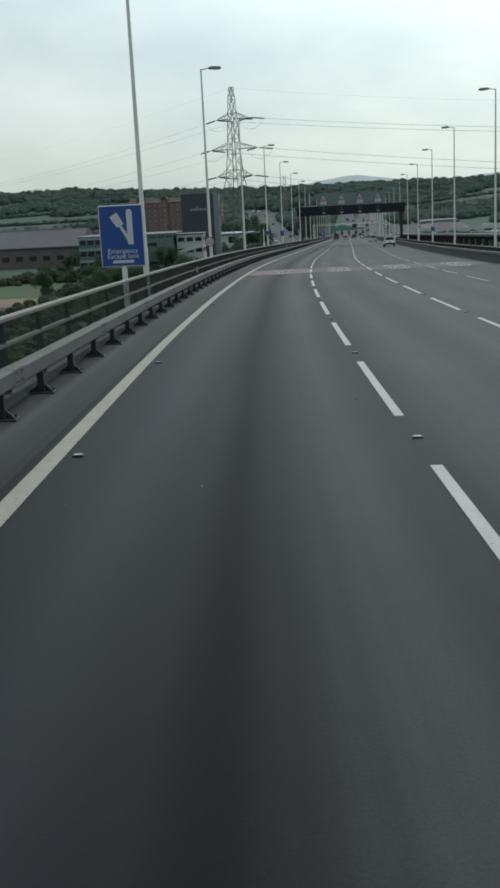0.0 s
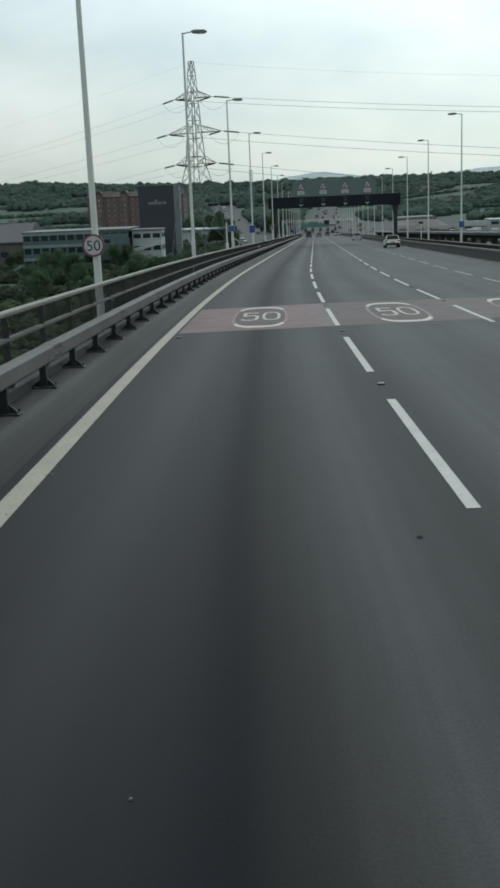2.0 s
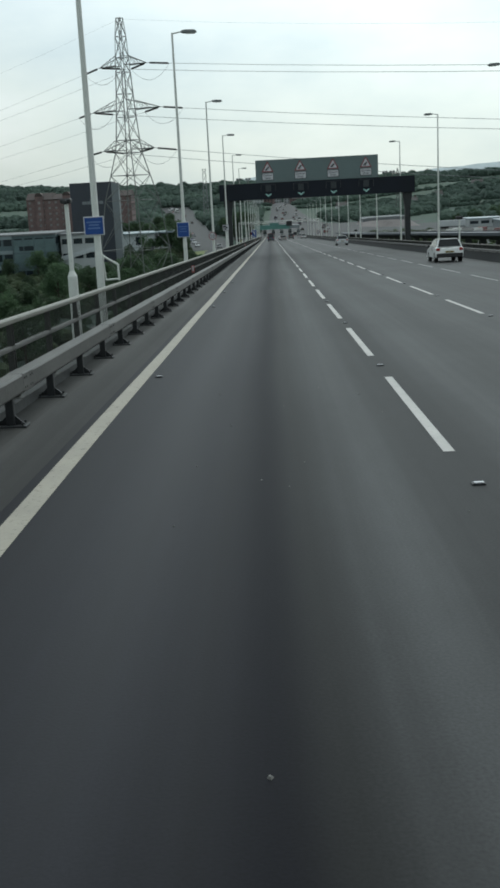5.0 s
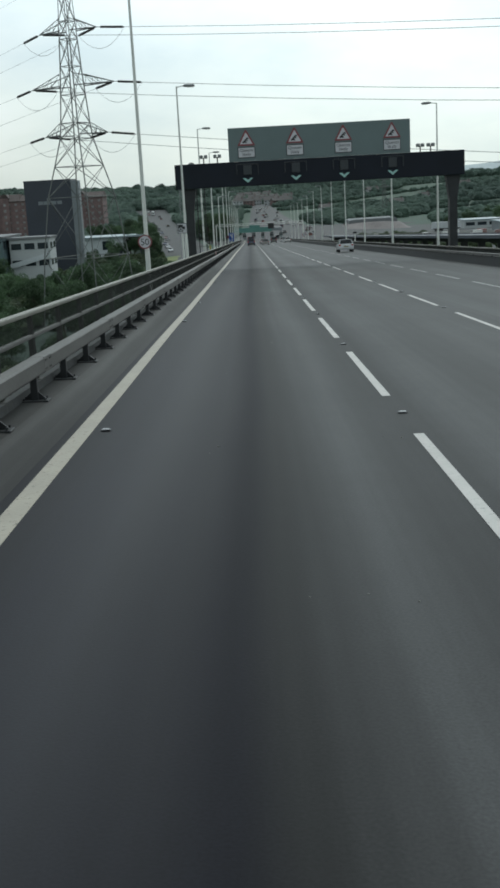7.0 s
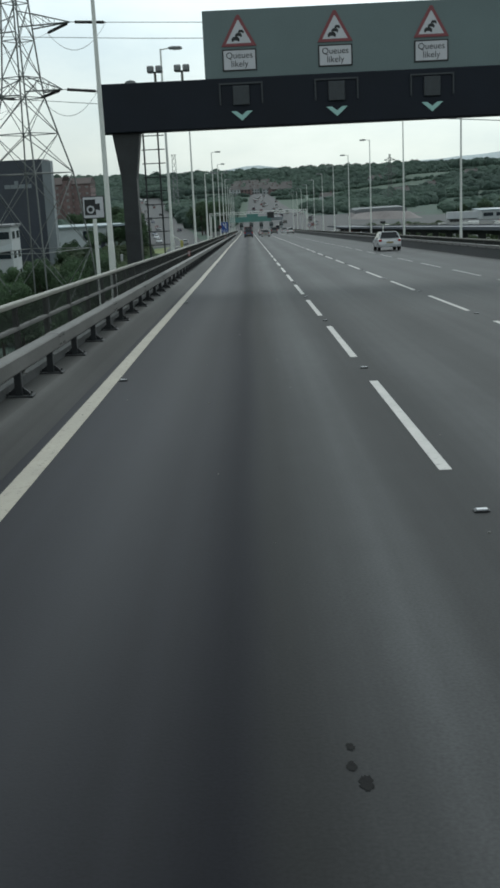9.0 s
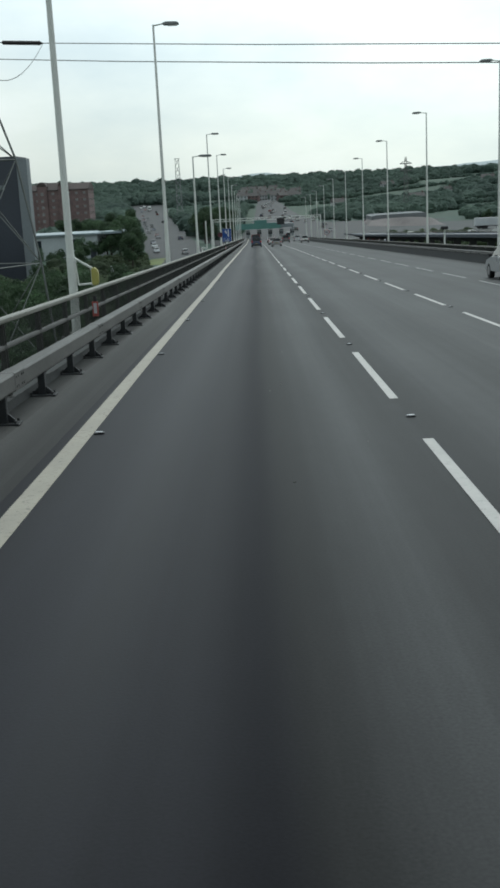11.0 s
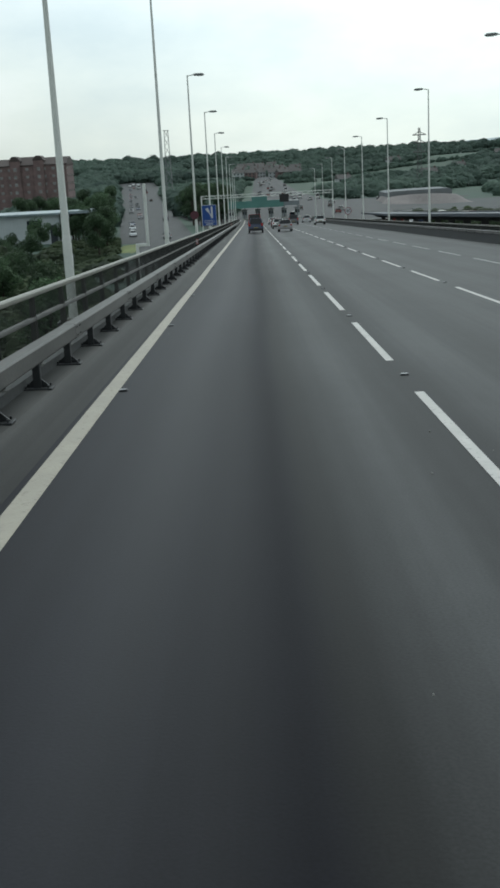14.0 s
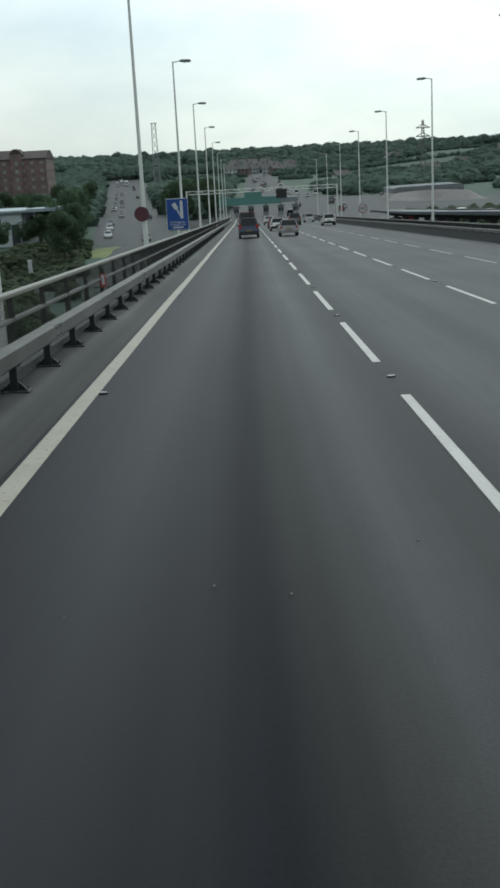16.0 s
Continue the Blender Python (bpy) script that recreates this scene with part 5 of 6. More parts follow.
def vehicle(kind, paint, m, label, category="car", group=""):
    key = (kind, paint)
    if key in templates:
        t = copy_thing(templates[key], m)
        return tagged(t, label, category, group)
    L, W, H, low, (c0, c1, r0, r1), wheels, wr = SHAPES[kind]
    ob = thing(kind if kind in ("van",) else "car", m, label, category, group)
    mat, hw = PAINT[paint], W / 2
    # body: stations across, pulled in at the sills and the corners
    bm = bmesh.new()
    outline = low
    rows = []
    for k in (-1.0, -0.93, 0.93, 1.0):
        inset = 0.0 if abs(k) < 0.95 else 0.07
        cy = L / 2
        rows.append([bm.verts.new((k * hw, cy + (y - cy) * (1 - inset * 0.4), 0.62 + (z - 0.62) * (1 - inset * 0.9))) for y, z in outline])
    n = len(outline)
    for a, b in zip(rows, rows[1:]):
        for i in range(n):
            bm.faces.new((a[i], a[(i + 1) % n], b[(i + 1) % n], b[i]))
    bm.faces.new(rows[0][::-1])
    bm.faces.new(rows[-1])
    bmesh.ops.recalc_face_normals(bm, faces=bm.faces[:])
    part("body", bm, mat, ob)
    # cabin shell
    belt = 0.93 if kind in ("hatch", "saloon", "estate") else low[3][1] - 0.02
    bt, tw = hw * 0.95, hw * (0.74 if kind != "van" else 0.88)
    bm = bmesh.new()
    lo = [bm.verts.new(p) for p in ((-bt, c0, belt), (bt, c0, belt), (bt, c1, belt), (-bt, c1, belt))]
    hi = [bm.verts.new(p) for p in ((-tw, r0, H), (tw, r0, H), (tw, r1, H), (-tw, r1, H))]
    for i in range(4):
        bm.faces.new((lo[i], lo[(i + 1) % 4], hi[(i + 1) % 4], hi[i]))
    bm.faces.new(hi)
    bmesh.ops.bevel(bm, geom=[e for e in bm.edges if any(v in hi for v in e.verts)], offset=0.07, segments=2, affect="EDGES")
    part("cabin", bm, mat, ob)

    def pane(name, a, b, c, d, push):
        """A glass panel inset on a cabin face, pushed a little proud."""
        mid = (a + b + c + d) / 4
        bm = bmesh.new()
        corner = [p.lerp(mid, 0.12) + push for p in (a, b, c, d)]
        back = [p - push * 2.5 for p in corner]
        f = [bm.verts.new(p) for p in corner]
        g = [bm.verts.new(p) for p in back]
        bm.faces.new(f)
        for i in range(4):
            bm.faces.new((f[i], g[i], g[(i + 1) % 4], f[(i + 1) % 4]))
        bmesh.ops.recalc_face_normals(bm, faces=bm.faces[:])
        part(name, bm, M_GLASS, ob)
    A, B, C, D = Vector((-bt, c0, belt)), Vector((bt, c0, belt)), Vector((bt, c1, belt)), Vector((-bt, c1, belt))
    E_, F_, G_, H_ = Vector((-tw, r0, H)), Vector((tw, r0, H)), Vector((tw, r1, H)), Vector((-tw, r1, H))
    pane("rear_window", A, B, F_, E_, Vector((0, -0.012, 0.004)))
    pane("windscreen", C, D, H_, G_, Vector((0, 0.012, 0.006)))
    if kind != "van":
        pane("side_window", B, C, G_, F_, Vector((0.012, 0, 0.002)))
        pane("side_window", D, A, E_, H_, Vector((-0.012, 0, 0.002)))
    bm = bmesh.new()
    box(bm, (-hw * 0.95, -0.05, 0.30), (hw * 0.95, 0.16, 0.56), 0, 0.03)
    part("rear_bumper", bm, M_BUMPER if kind in ("van", "mpv") or paint == "white" else mat, ob)
    bm = bmesh.new()
    box(bm, (-0.26, -0.062, 0.60), (0.26, -0.02, 0.71), 0, 0.004)
    part("number_plate", bm, M_YELLOW, ob)
    for d in (-1, 1):
        bm = bmesh.new()
        tz = 0.72 if kind not in ("van", "mpv") else 0.85
        box(bm, (min(d * hw * 0.97, d * hw * 0.70), -0.012, tz), (max(d * hw * 0.97, d * hw * 0.70), 0.1, tz + (0.17 if kind not in ("van", "mpv") else 0.34)), 0, 0.02)
        part("tail_light", bm, M_TAIL, ob)
        bm = bmesh.new()
        box(bm, (min(d * hw * 0.9, d * hw * 0.55), L - 0.16, 0.62), (max(d * hw * 0.9, d * hw * 0.55), L - 0.02, 0.76), 0, 0.02)
        part("headlight", bm, M_SIGNWHITE, ob)
        bm = bmesh.new()
        box(bm, (min(d * hw, d * (hw + 0.16)), c1 - 0.55, belt), (max(d * hw, d * (hw + 0.16)), c1 - 0.42, belt + 0.13), 0, 0.02)
        part("door_mirror", bm, M_BUMPER, ob)
        for wy in wheels:
            bm = bmesh.new()
            tube(bm, (d * (hw - 0.20), wy, wr), (d * (hw + 0.005), wy, wr), wr, wr, 18)
            bmesh.ops.bevel(bm, geom=[e for e in bm.edges if len(e.link_faces) == 2 and abs(e.calc_face_angle(0)) > 1.2], offset=0.03, segments=2, affect="EDGES")
            wheel = part("wheel", bm, M_TYRE, ob)
            bm = bmesh.new()
            tube(bm, (d * (hw - 0.05), wy, wr), (d * (hw + 0.012), wy, wr), wr * 0.66, wr * 0.6, 14)
            part("rim", bm, M_RIM, wheel)
    templates[key] = ob
    return ob


def on_road(s, lat):
    return stand(s, lat, 0.005, slope=True)


TRAFFIC = "traffic ahead"
vehicle("hatch", "beige", on_road(428, 6.0), "pale bronze hatchback in the second lane", "car", TRAFFIC)
vehicle("hatch", "white", on_road(178, 13.5), "white hatchback with a dark bumper alone in the outer lane", "car", TRAFFIC)
vehicle("hatch", "silver", on_road(275, 13.1), "silver hatchback in the outer lane past the gantry", "car", TRAFFIC)
vehicle("mpv", "blue", on_road(428, 2.35), "dark blue people carrier beside the edge line", "car", TRAFFIC)
vehicle("van", "red", on_road(456, 2.3), "maroon van ahead of a people carrier", "van", TRAFFIC)
vehicle("hatch", "white", on_road(456, 5.8), "white hatchback in the second lane", "car", TRAFFIC)
vehicle("saloon", "red", on_road(474, 5.9), "dark red saloon in the second lane", "car", TRAFFIC)
vehicle("estate", "white", on_road(476, 13.3), "white estate car in the outer lane", "car", TRAFFIC)
vehicle("mpv", "grey", on_road(494, 9.5), "dark grey people carrier in the third lane", "car", TRAFFIC)
vehicle("hatch", "silver", on_road(522, 13.3), "silver hatchback far down the outer lane", "car", TRAFFIC)
vehicle("saloon", "white", on_road(512, 6.0), "white saloon in the second lane near the tolls", "car", TRAFFIC)

# lorry coming down the approach road
ob = thing("lorry", Matrix.Translation((-85, 1150, float(ground_z(-85, 1150)) + 0.14)) @ pose(0, 0, 0, 0, 0, 8), "white box lorry at the top of the lower road", "lorry")
for name, lo, hi, mat in (("cab", (-1.2, -1.9, 0.6), (1.2, 0.0, 3.1), PAINT["white"]), ("windscreen", (-1.05, -1.94, 1.7), (1.05, -1.88, 2.7), M_GLASS), ("box", (-1.25, 0.2, 1.0), (1.25, 8.2, 4.0), PAINT["white"]), ("chassis", (-0.5, -1.6, 0.5), (0.5, 8.0, 1.0), M_BUMPER)):
    bm = bmesh.new()
    box(bm, lo, hi, 0, 0.04)
    part(name, bm, mat, ob)
for y in (-0.9, 5.4, 6.6):
    for x in (-1.0, 1.0):
        bm = bmesh.new()
        tube(bm, (x - 0.15, y, 0.5), (x + 0.15, y, 0.5), 0.5, 0.5, 14)
        part("wheel", bm, M_TYRE, ob)
r2 = random.Random(9)
for k in range(26):
    y = 560 + k * 26 + r2.uniform(-8, 8)
    x = road_mid(y) + r2.choice((-6.0, -3, 2.5, 5.5))
    kind, paint = r2.choice((("hatch", "grey"), ("saloon", "grey"), ("estate", "silver"), ("mpv", "black"), ("hatch", "red"), ("saloon", "blue"), ("hatch", "black"))) if k < 24 else ("van", "white")
    away = x > road_mid(y)
    m = Matrix.Translation((x, y, float(ground_z(x, y)) + 0.14)) @ pose(0, 0, 0, 0, 0, 8 + (0 if away else 180))
    words = {"grey": "dark grey", "white": "white", "silver": "silver", "black": "black", "red": "maroon", "blue": "dark blue"}[paint]
    vehicle(kind, paint, m, words + (" van" if kind == "van" else " car") + " on the lower approach road", "van" if kind == "van" else "car", "lower road traffic")
for k in range(22):
    x, y = 34 + k * 3.6 + r2.uniform(-0.4, 0.4), 566 + (k % 3) * 7 + r2.uniform(-1, 1)
    kind, paint = r2.choice((("van", "white"), ("hatch", "silver"), ("van", "red"), ("saloon", "white"), ("mpv", "blue"), ("estate", "grey"), ("van", "white")))
    words = {"grey": "dark grey", "white": "white", "silver": "silver", "blue": "dark blue", "red": "maroon"}[paint]
    vehicle(kind, paint, Matrix.Translation((x, y, float(ground_z(x, y)) + 0.1)) @ pose(0, 0, 0, 0, 0, r2.choice((90, 75, 100, 0))), words + (" van" if kind == "van" else " car") + " parked in the lorry yard", "van" if kind == "van" else "car", "yard vehicles")

for k in range(34):
    y = 618 + k * 17 + r2.uniform(-6, 6)
    u = (y - 585) / 175
    x = r2.uniform(13, 23 + 36 * min(u, 1)) if y < 750 else 19 - (y - 755) * 0.01 + r2.uniform(-1, 1) * (15 - (y - 755) * 0.02)
    kind, paint = r2.choice((("van", "white"), ("hatch", "silver"), ("hatch", "grey"), ("saloon", "black"), ("mpv", "blue"), ("estate", "white"), ("hatch", "red")))
    words = {"grey": "dark grey", "white": "white", "silver": "silver", "blue": "dark blue", "red": "maroon", "black": "black"}[paint]
    vehicle(kind, paint, Matrix.Translation((x, y, float(ground_z(x, y)) + (1.04 if y < 757 else 0.92))), words + (" van" if kind == "van" else " car") + " beyond the tolls", "van" if kind == "van" else "car", "plaza traffic")


# ---------------- slip ramp on the right, down to the plaza ----------------
RAMP = [Vector((38 - 4 * max(i, 0) / 8, 150 + 53 * i, road_z(150 + 53 * i) + 0.75)) for i in range(-4, 9)]


def ribbon(pts, prof):
    bm = bmesh.new()
    rows = []
    for i, p in enumerate(pts):
        d = (pts[min(i + 1, len(pts) - 1)] - pts[max(i - 1, 0)]).normalized()
        side = Vector((d.y, -d.x, 0)).normalized()
        rows.append([bm.verts.new(p + side * a + Vector((0, 0, b))) for a, b in prof])
    n = len(prof)
    for a, b in zip(rows, rows[1:]):
        for j in range(n):
            bm.faces.new((a[j], b[j], b[(j + 1) % n], a[(j + 1) % n]))
    bm.faces.new(rows[0])
    bm.faces.new(rows[-1][::-1])
    bmesh.ops.recalc_face_normals(bm, faces=bm.faces[:])
    return bm


def along(t):
    f = t * (len(RAMP) - 1)
    i = min(int(f), len(RAMP) - 2)
    return RAMP[i].lerp(RAMP[i + 1], f - i)


fine = [along(i / 60) for i in range(61)]
M_BLUEGREY = material("blue_grey_ramp_cladding", (0.035, 0.045, 0.062), 0.6, 0, 0.25, 0.3, 8, 0.05)
ramp = thing("slip_ramp", Matrix.Identity(4), "dark blue-grey slip road ramp on slim piers", "ramp", kind="structure")
part("deck", ribbon(fine, [(-4, 0), (4, 0), (3.6, -0.32), (-3.6, -0.32)]), M_BLUEGREY, ramp)
for d in (-1, 1):
    part("parapet", ribbon(fine, [(d * 4.0, -0.25), (d * 4.12, -0.25), (d * 4.12, 0.18), (d * 4.0, 0.18)]), M_BLUEGREY, ramp)
    part("handrail", ribbon(fine, [(d * 4.0, 0.52), (d * 4.1, 0.52), (d * 4.1, 0.60), (d * 4.0, 0.60)]), M_GALV, ramp)
for k in range(50):
    p = along(0.02 + k / 51)
    g = float(ground_z(p.x, p.y))
    if p.z - 0.8 > g + 0.5:
        bm = bmesh.new()
        prism(bm, [(-2.6, p.z - 0.44), (2.6, p.z - 0.44), (1.4, p.z - 1.0), (0.5, p.z - 1.1), (0.5, g - 0.3), (-0.5, g - 0.3), (-0.5, p.z - 1.1), (-1.4, p.z - 1.0)], -0.4, 0.4)
        part("pier", bm, M_DARKCONC, ramp, m=Matrix.Translation((p.x, p.y, 0)))


# ---------------- buildings ----------------
def slab(name, lo, hi, mat, parent, label="", bevel=0.0):
    bm = bmesh.new()
    box(bm, lo, hi, 0, bevel)
    return part(name, bm, mat, parent, label)


M_GREYCLAD = material("pale_grey_cladding", (0.17, 0.19, 0.20), 0.6, 0, 0.15, 0.1, 3, 0.02)
M_WHITECLAD = material("white_render", (0.40, 0.42, 0.42), 0.7, 0, 0.12, 0.1, 3, 0.02)
M_DARKCLAD = material("dark_blue_grey_cladding", (0.033, 0.039, 0.052), 0.5, 0, 0.2, 0.08, 2, 0.02)
# red greyed in the base colour for haze over the distant block
M_BRICK = material("dull_red_brick", (0.150, 0.102, 0.098), 0.85, 0, 0.25, 0.3, 6, 0.2)
M_SLATE = material("brown_roof_tiles", (0.055, 0.040, 0.036), 0.8, 0, 0.25, 0.4, 6, 0.2)
M_FLATROOF = material("grey_roof_sheeting", (0.14, 0.145, 0.15), 0.7, 0, 0.2, 0.2, 4, 0.05)
M_BAND = material("dark_window_glass", (0.020, 0.028, 0.034), 0.12, 0, 0.2, 1, 8, 0.0)
M_PALEGLASS = material("pale_window_glass", (0.21, 0.205, 0.20), 0.2, 0, 0.4, 0.6, 8, 0.0)
M_BRIGHTWALL = material("bright_white_render", (0.47, 0.50, 0.51), 0.7, 0, 0.12, 0.1, 3, 0.02)
M_TEAL = material("teal_canopy_fascia", (0.085, 0.21, 0.185), 0.5, 0, 0.12, 0.3, 6, 0.02)
M_STEELROOF = material("pale_blue_steel_roof", (0.24, 0.29, 0.31), 0.5, 0.1, 0.12, 0.2, 5, 0.02)


def block(name, lo, hi, wall, roof, label, floors, bays, glass_h=1.3, front="y", sides=True, over=0.4, glass=None, fill=0.38):
    """A flat-roofed building; every window a part with its pane set back in a frame."""
    ob = thing(name, Matrix.Translation(((lo[0] + hi[0]) / 2, lo[1], lo[2])), label, "building")
    w, d, h = hi[0] - lo[0], hi[1] - lo[1], hi[2] - lo[2]
    slab("wall", (-w / 2, 0, -0.5), (w / 2, d, h), wall, ob)
    slab("roof", (-w / 2 - over, -over, h), (w / 2 + over, d + over, h + 0.45), roof, ob)
    step = h / max(floors, 1)
    fm = bmesh.new()
    bw = w / max(bays, 1)
    box(fm, (-bw * 0.42, -0.06, 0), (bw * 0.42, 0.02, glass_h), 0)
    win_me = mesh_of("window", fm, wall)
    pm = bmesh.new()
    box(pm, (-bw * fill, -0.09, 0.08), (bw * fill, -0.05, glass_h - 0.08), 0)
    pane_me = mesh_of("pane", pm, glass or M_BAND)
    for f in range(floors):
        for b in range(bays):
            win = part("window", win_me, None, ob, m=Matrix.Translation((-w / 2 + (b + 0.5) * bw, 0, f * step + step * 0.36)))
            part("pane", pane_me, None, win)
    if sides:
        nb = max(1, int(d / bw))
        for f in range(floors):
            for b in range(nb):
                win = part("window", win_me, None, ob, m=Matrix.Translation((w / 2, (b + 0.5) * d / nb, f * step + step * 0.36)) @ pose(0, 0, 0, 0, 0, 90))
                part("pane", pane_me, None, win)
    return ob


M_TEALCLAD = material("teal_grey_cladding", (0.085, 0.125, 0.135), 0.45, 0, 0.15, 0.1, 3, 0.02)
M_SPANDREL = material("pale_blue_spandrel_panels", (0.22, 0.265, 0.275), 0.5, 0, 0.12, 0.2, 4, 0.02)
M_CURTAIN = material("pale_teal_curtain_panels", (0.095, 0.145, 0.150), 0.4, 0, 0.25, 0.3, 5, 0.0)
office = block("office_building", (-97, 424, -25), (-60, 446, -11.8), M_TEALCLAD, M_FLATROOF, "three-storey teal-grey office with pale bands between its windows", 3, 12, 2.1)
for z in (0.2, 3.75, 8.15, 12.3):
    slab("spandrel_band", (-18.6, -0.28, z), (6.0, -0.1, z + 0.95), M_SPANDREL, office, "pale blue-grey band of panels")
slab("curtain_wall", (6.2, -0.45, 0.5), (18.6, -0.12, 12.0), M_CURTAIN, office, "pale teal panelled front")
for lo, hi in (((8.0, -0.5, 8.9), (12.2, -0.44, 10.2)), ((13.0, -0.5, 5.3), (18.0, -0.44, 6.6)), ((7.0, -0.5, 1.8), (15.0, -0.44, 3.2))):
    slab("window_slot", lo, hi, M_BAND, office)
for k in range(5):
    slab("mullion", (6.2 + k * 3.05, -0.55, 0.5), (6.38 + k * 3.05, -0.42, 12.0), M_TEALCLAD, office)
for z in (4.0, 8.0):
    slab("transom", (6.2, -0.55, z), (18.6, -0.43, z + 0.5), M_TEALCLAD, office)
block("office_wing", (-59.2, 428, -25), (-49, 437, -12.4), M_WHITECLAD, M_FLATROOF, "white-clad office wing with a slanting pale front", 3, 3, 1.7)
wing = bpy.data.objects["office_wing"]
for z, rise, mat in ((5.2, 2.6, M_BRIGHTWALL), (1.4, 1.6, M_WHITECLAD)):
    bm = bmesh.new()
    prism(bm, [(-5.2, z), (5.2, z + rise), (5.2, z + rise + 1.3), (-5.2, z + 1.3)], -0.5, -0.12)
    part("sloping_band", bm, mat, wing, "pale sloping facade band")
tower = block("warehouse_tower", (-64.6, 480, -25), (-50.5, 491, 2.4), M_DARKCLAD, M_DARKCLAD, "tall windowless dark blue-grey clad block with a worn emblem", 0, 0, sides=False, over=0.05)
slab("stair_strip", (7.1, -0.6, 0), (9.4, 3.0, 27.3), M_GREYCLAD, tower, "pale vertical cladding strip")
for x, z, w in ((-2.4, 21.2, 1.5), (-0.6, 21.2, 1.9), (1.4, 21.2, 1.6), (3.2, 21.2, 1.4), (0.0, 22.1, 1.0)):
    slab("emblem", (x - w / 2, -0.12, z - 0.5), (x + w / 2, -0.02, z + 0.5), M_GREYCLAD, tower)
M_SHEDROOF = material("weathered_purple_grey_roof", (0.085, 0.082, 0.090), 0.7, 0, 0.2, 0.15, 3, 0.1, stretch=(1, 0.2, 0.2))
M_SHEDWALL = material("dull_brown_shed_wall", (0.115, 0.100, 0.094), 0.85, 0, 0.2, 0.2, 4, 0.1)
shed = block("long_shed", (-205, 470, -25), (-108, 500, -17.2), M_SHEDWALL, M_DARKCLAD, "long brown shed under a weathered pitched roof", 1, 16, 2.2, fill=0.26)
bm = bmesh.new()
prism(bm, [(-0.9, 8.3), (30.9, 8.3), (30.9, 8.7), (17, 15.4), (13, 15.4), (-0.9, 8.7)], -49.2, 49.2, "x")
part("pitched_roof", bm, M_SHEDROOF, shed)
slab("ridge_vent", (-40, 13.4, 15.4), (40, 16.6, 16.0), M_FLATROOF, shed)
block("white_depot", (-84, 565, -25), (-46, 586, -17.9), M_BRIGHTWALL, M_STEELROOF, "low white depot under a wide pale blue steel roof", 1, 3, 3.4, over=1.2, fill=0.14)
slab("canopy", (20.3, -1.2, 7.1), (26.6, 14.0, 7.75), M_STEELROOF, bpy.data.objects["white_depot"])
for y in (0.5, 12.0):
    slab("canopy_column", (25.2, y, 0), (25.6, y + 0.4, 7.1), M_DARKCLAD, bpy.data.objects["white_depot"])
slab("door", (16.6, -0.08, 0), (18.3, 0.02, 4.6), M_DARKCLAD, bpy.data.objects["white_depot"], "tall dark door")
ob = thing("yard_board", Matrix.Translation((-45.2, 604, float(ground_z(-45.2, 604)))) @ pose(0, 0, 0, 0, 0, 20), "blank white board tilted on a short mast", "board")
bm = bmesh.new()
tube(bm, (0, 0, -0.2), (0, 0, 4.2), 0.09, 0.07, 10)
part("mast", bm, M_GALV, ob)
bm = bmesh.new()
prism(bm, [(-0.9, 6.5), (0.2, 6.6), (0.9, 4.2), (0.0, 3.9)], -0.06, 0.06)
part("board", bm, M_SIGNWHITE, ob)
block("roadside_unit", (-52, 610, -25), (-44, 626, -20), M_GREYCLAD, M_STEELROOF, "small grey unit under trees", 1, 3, 1.2)

# brick block with hipped roofs and gables
brick = block("brick_apartment_block", (-163, 858, -25), (-91.5, 880, -2.3), M_BRICK, M_SLATE, "five-storey red brick block under brown tiled roofs", 6, 16, 1.5, glass=M_PALEGLASS, fill=0.17)
for x0, x1, top in ((-36, -18, 4.4), (-18, 6, 3.4), (6, 22, 4.2), (22, 36.0, 3.6)):
    bm = bmesh.new()
    prism(bm, [(-0.6, 0), (22.6, 0), (14, top), (8, top)], x0, x1, "x")
    part("roof", bm, M_SLATE, brick, m=Matrix.Translation((0, 0, 23.1)))
for x in (-27, -8, 9.8, 21.8):
    slab("gable_bay", (x - 2.6, -1.2, 0), (x + 2.6, 0.0, 25.2), M_BRICK, brick)
    bm = bmesh.new()
    prism(bm, [(x - 2.9, 25.2), (x + 2.9, 25.2), (x + 2.0, 26.7), (x + 0.9, 27.6), (x - 0.9, 27.6), (x - 2.0, 26.7)], -1.3, 8)
    part("roof", bm, M_SLATE, brick)
    for f in range(6):
        slab("window", (x - 0.8, -1.28, f * 3.78 + 1.36), (x + 0.8, -1.2, f * 3.78 + 3.0), M_PALEGLASS, brick)

# sheds and works on the right
block("works_shed", (98, 640, -25), (140, 658, -21.4), M_WHITECLAD, M_STEELROOF, "low white works shed with a pale sheet roof", 1, 8, 1.6)
M_TRAILER = material("dull_white_trailer_sheeting", (0.46, 0.48, 0.49), 0.55, 0, 0.10, 0.4, 8, 0.02)
ob = thing("lorry_trailer", Matrix.Translation((88.5, 632, float(ground_z(88.5, 632)) + 0.08)), "dull white box trailer parked side-on in the yard", "trailer")
slab("box", (-6.2, -1.25, 1.15), (6.2, 1.25, 3.9), M_TRAILER, ob, bevel=0.04)
slab("chassis", (-6.0, -0.5, 0.85), (6.0, 0.5, 1.15), M_DARKSTEEL, ob)
for x in (-4.6, -3.3, -2.0):
    for y in (-1.0, 1.0):
        bm = bmesh.new()
        tube(bm, (x, y - 0.16, 0.5), (x, y + 0.16, 0.5), 0.5, 0.5, 16)
        part("wheel", bm, M_SIGNBLACK, ob)
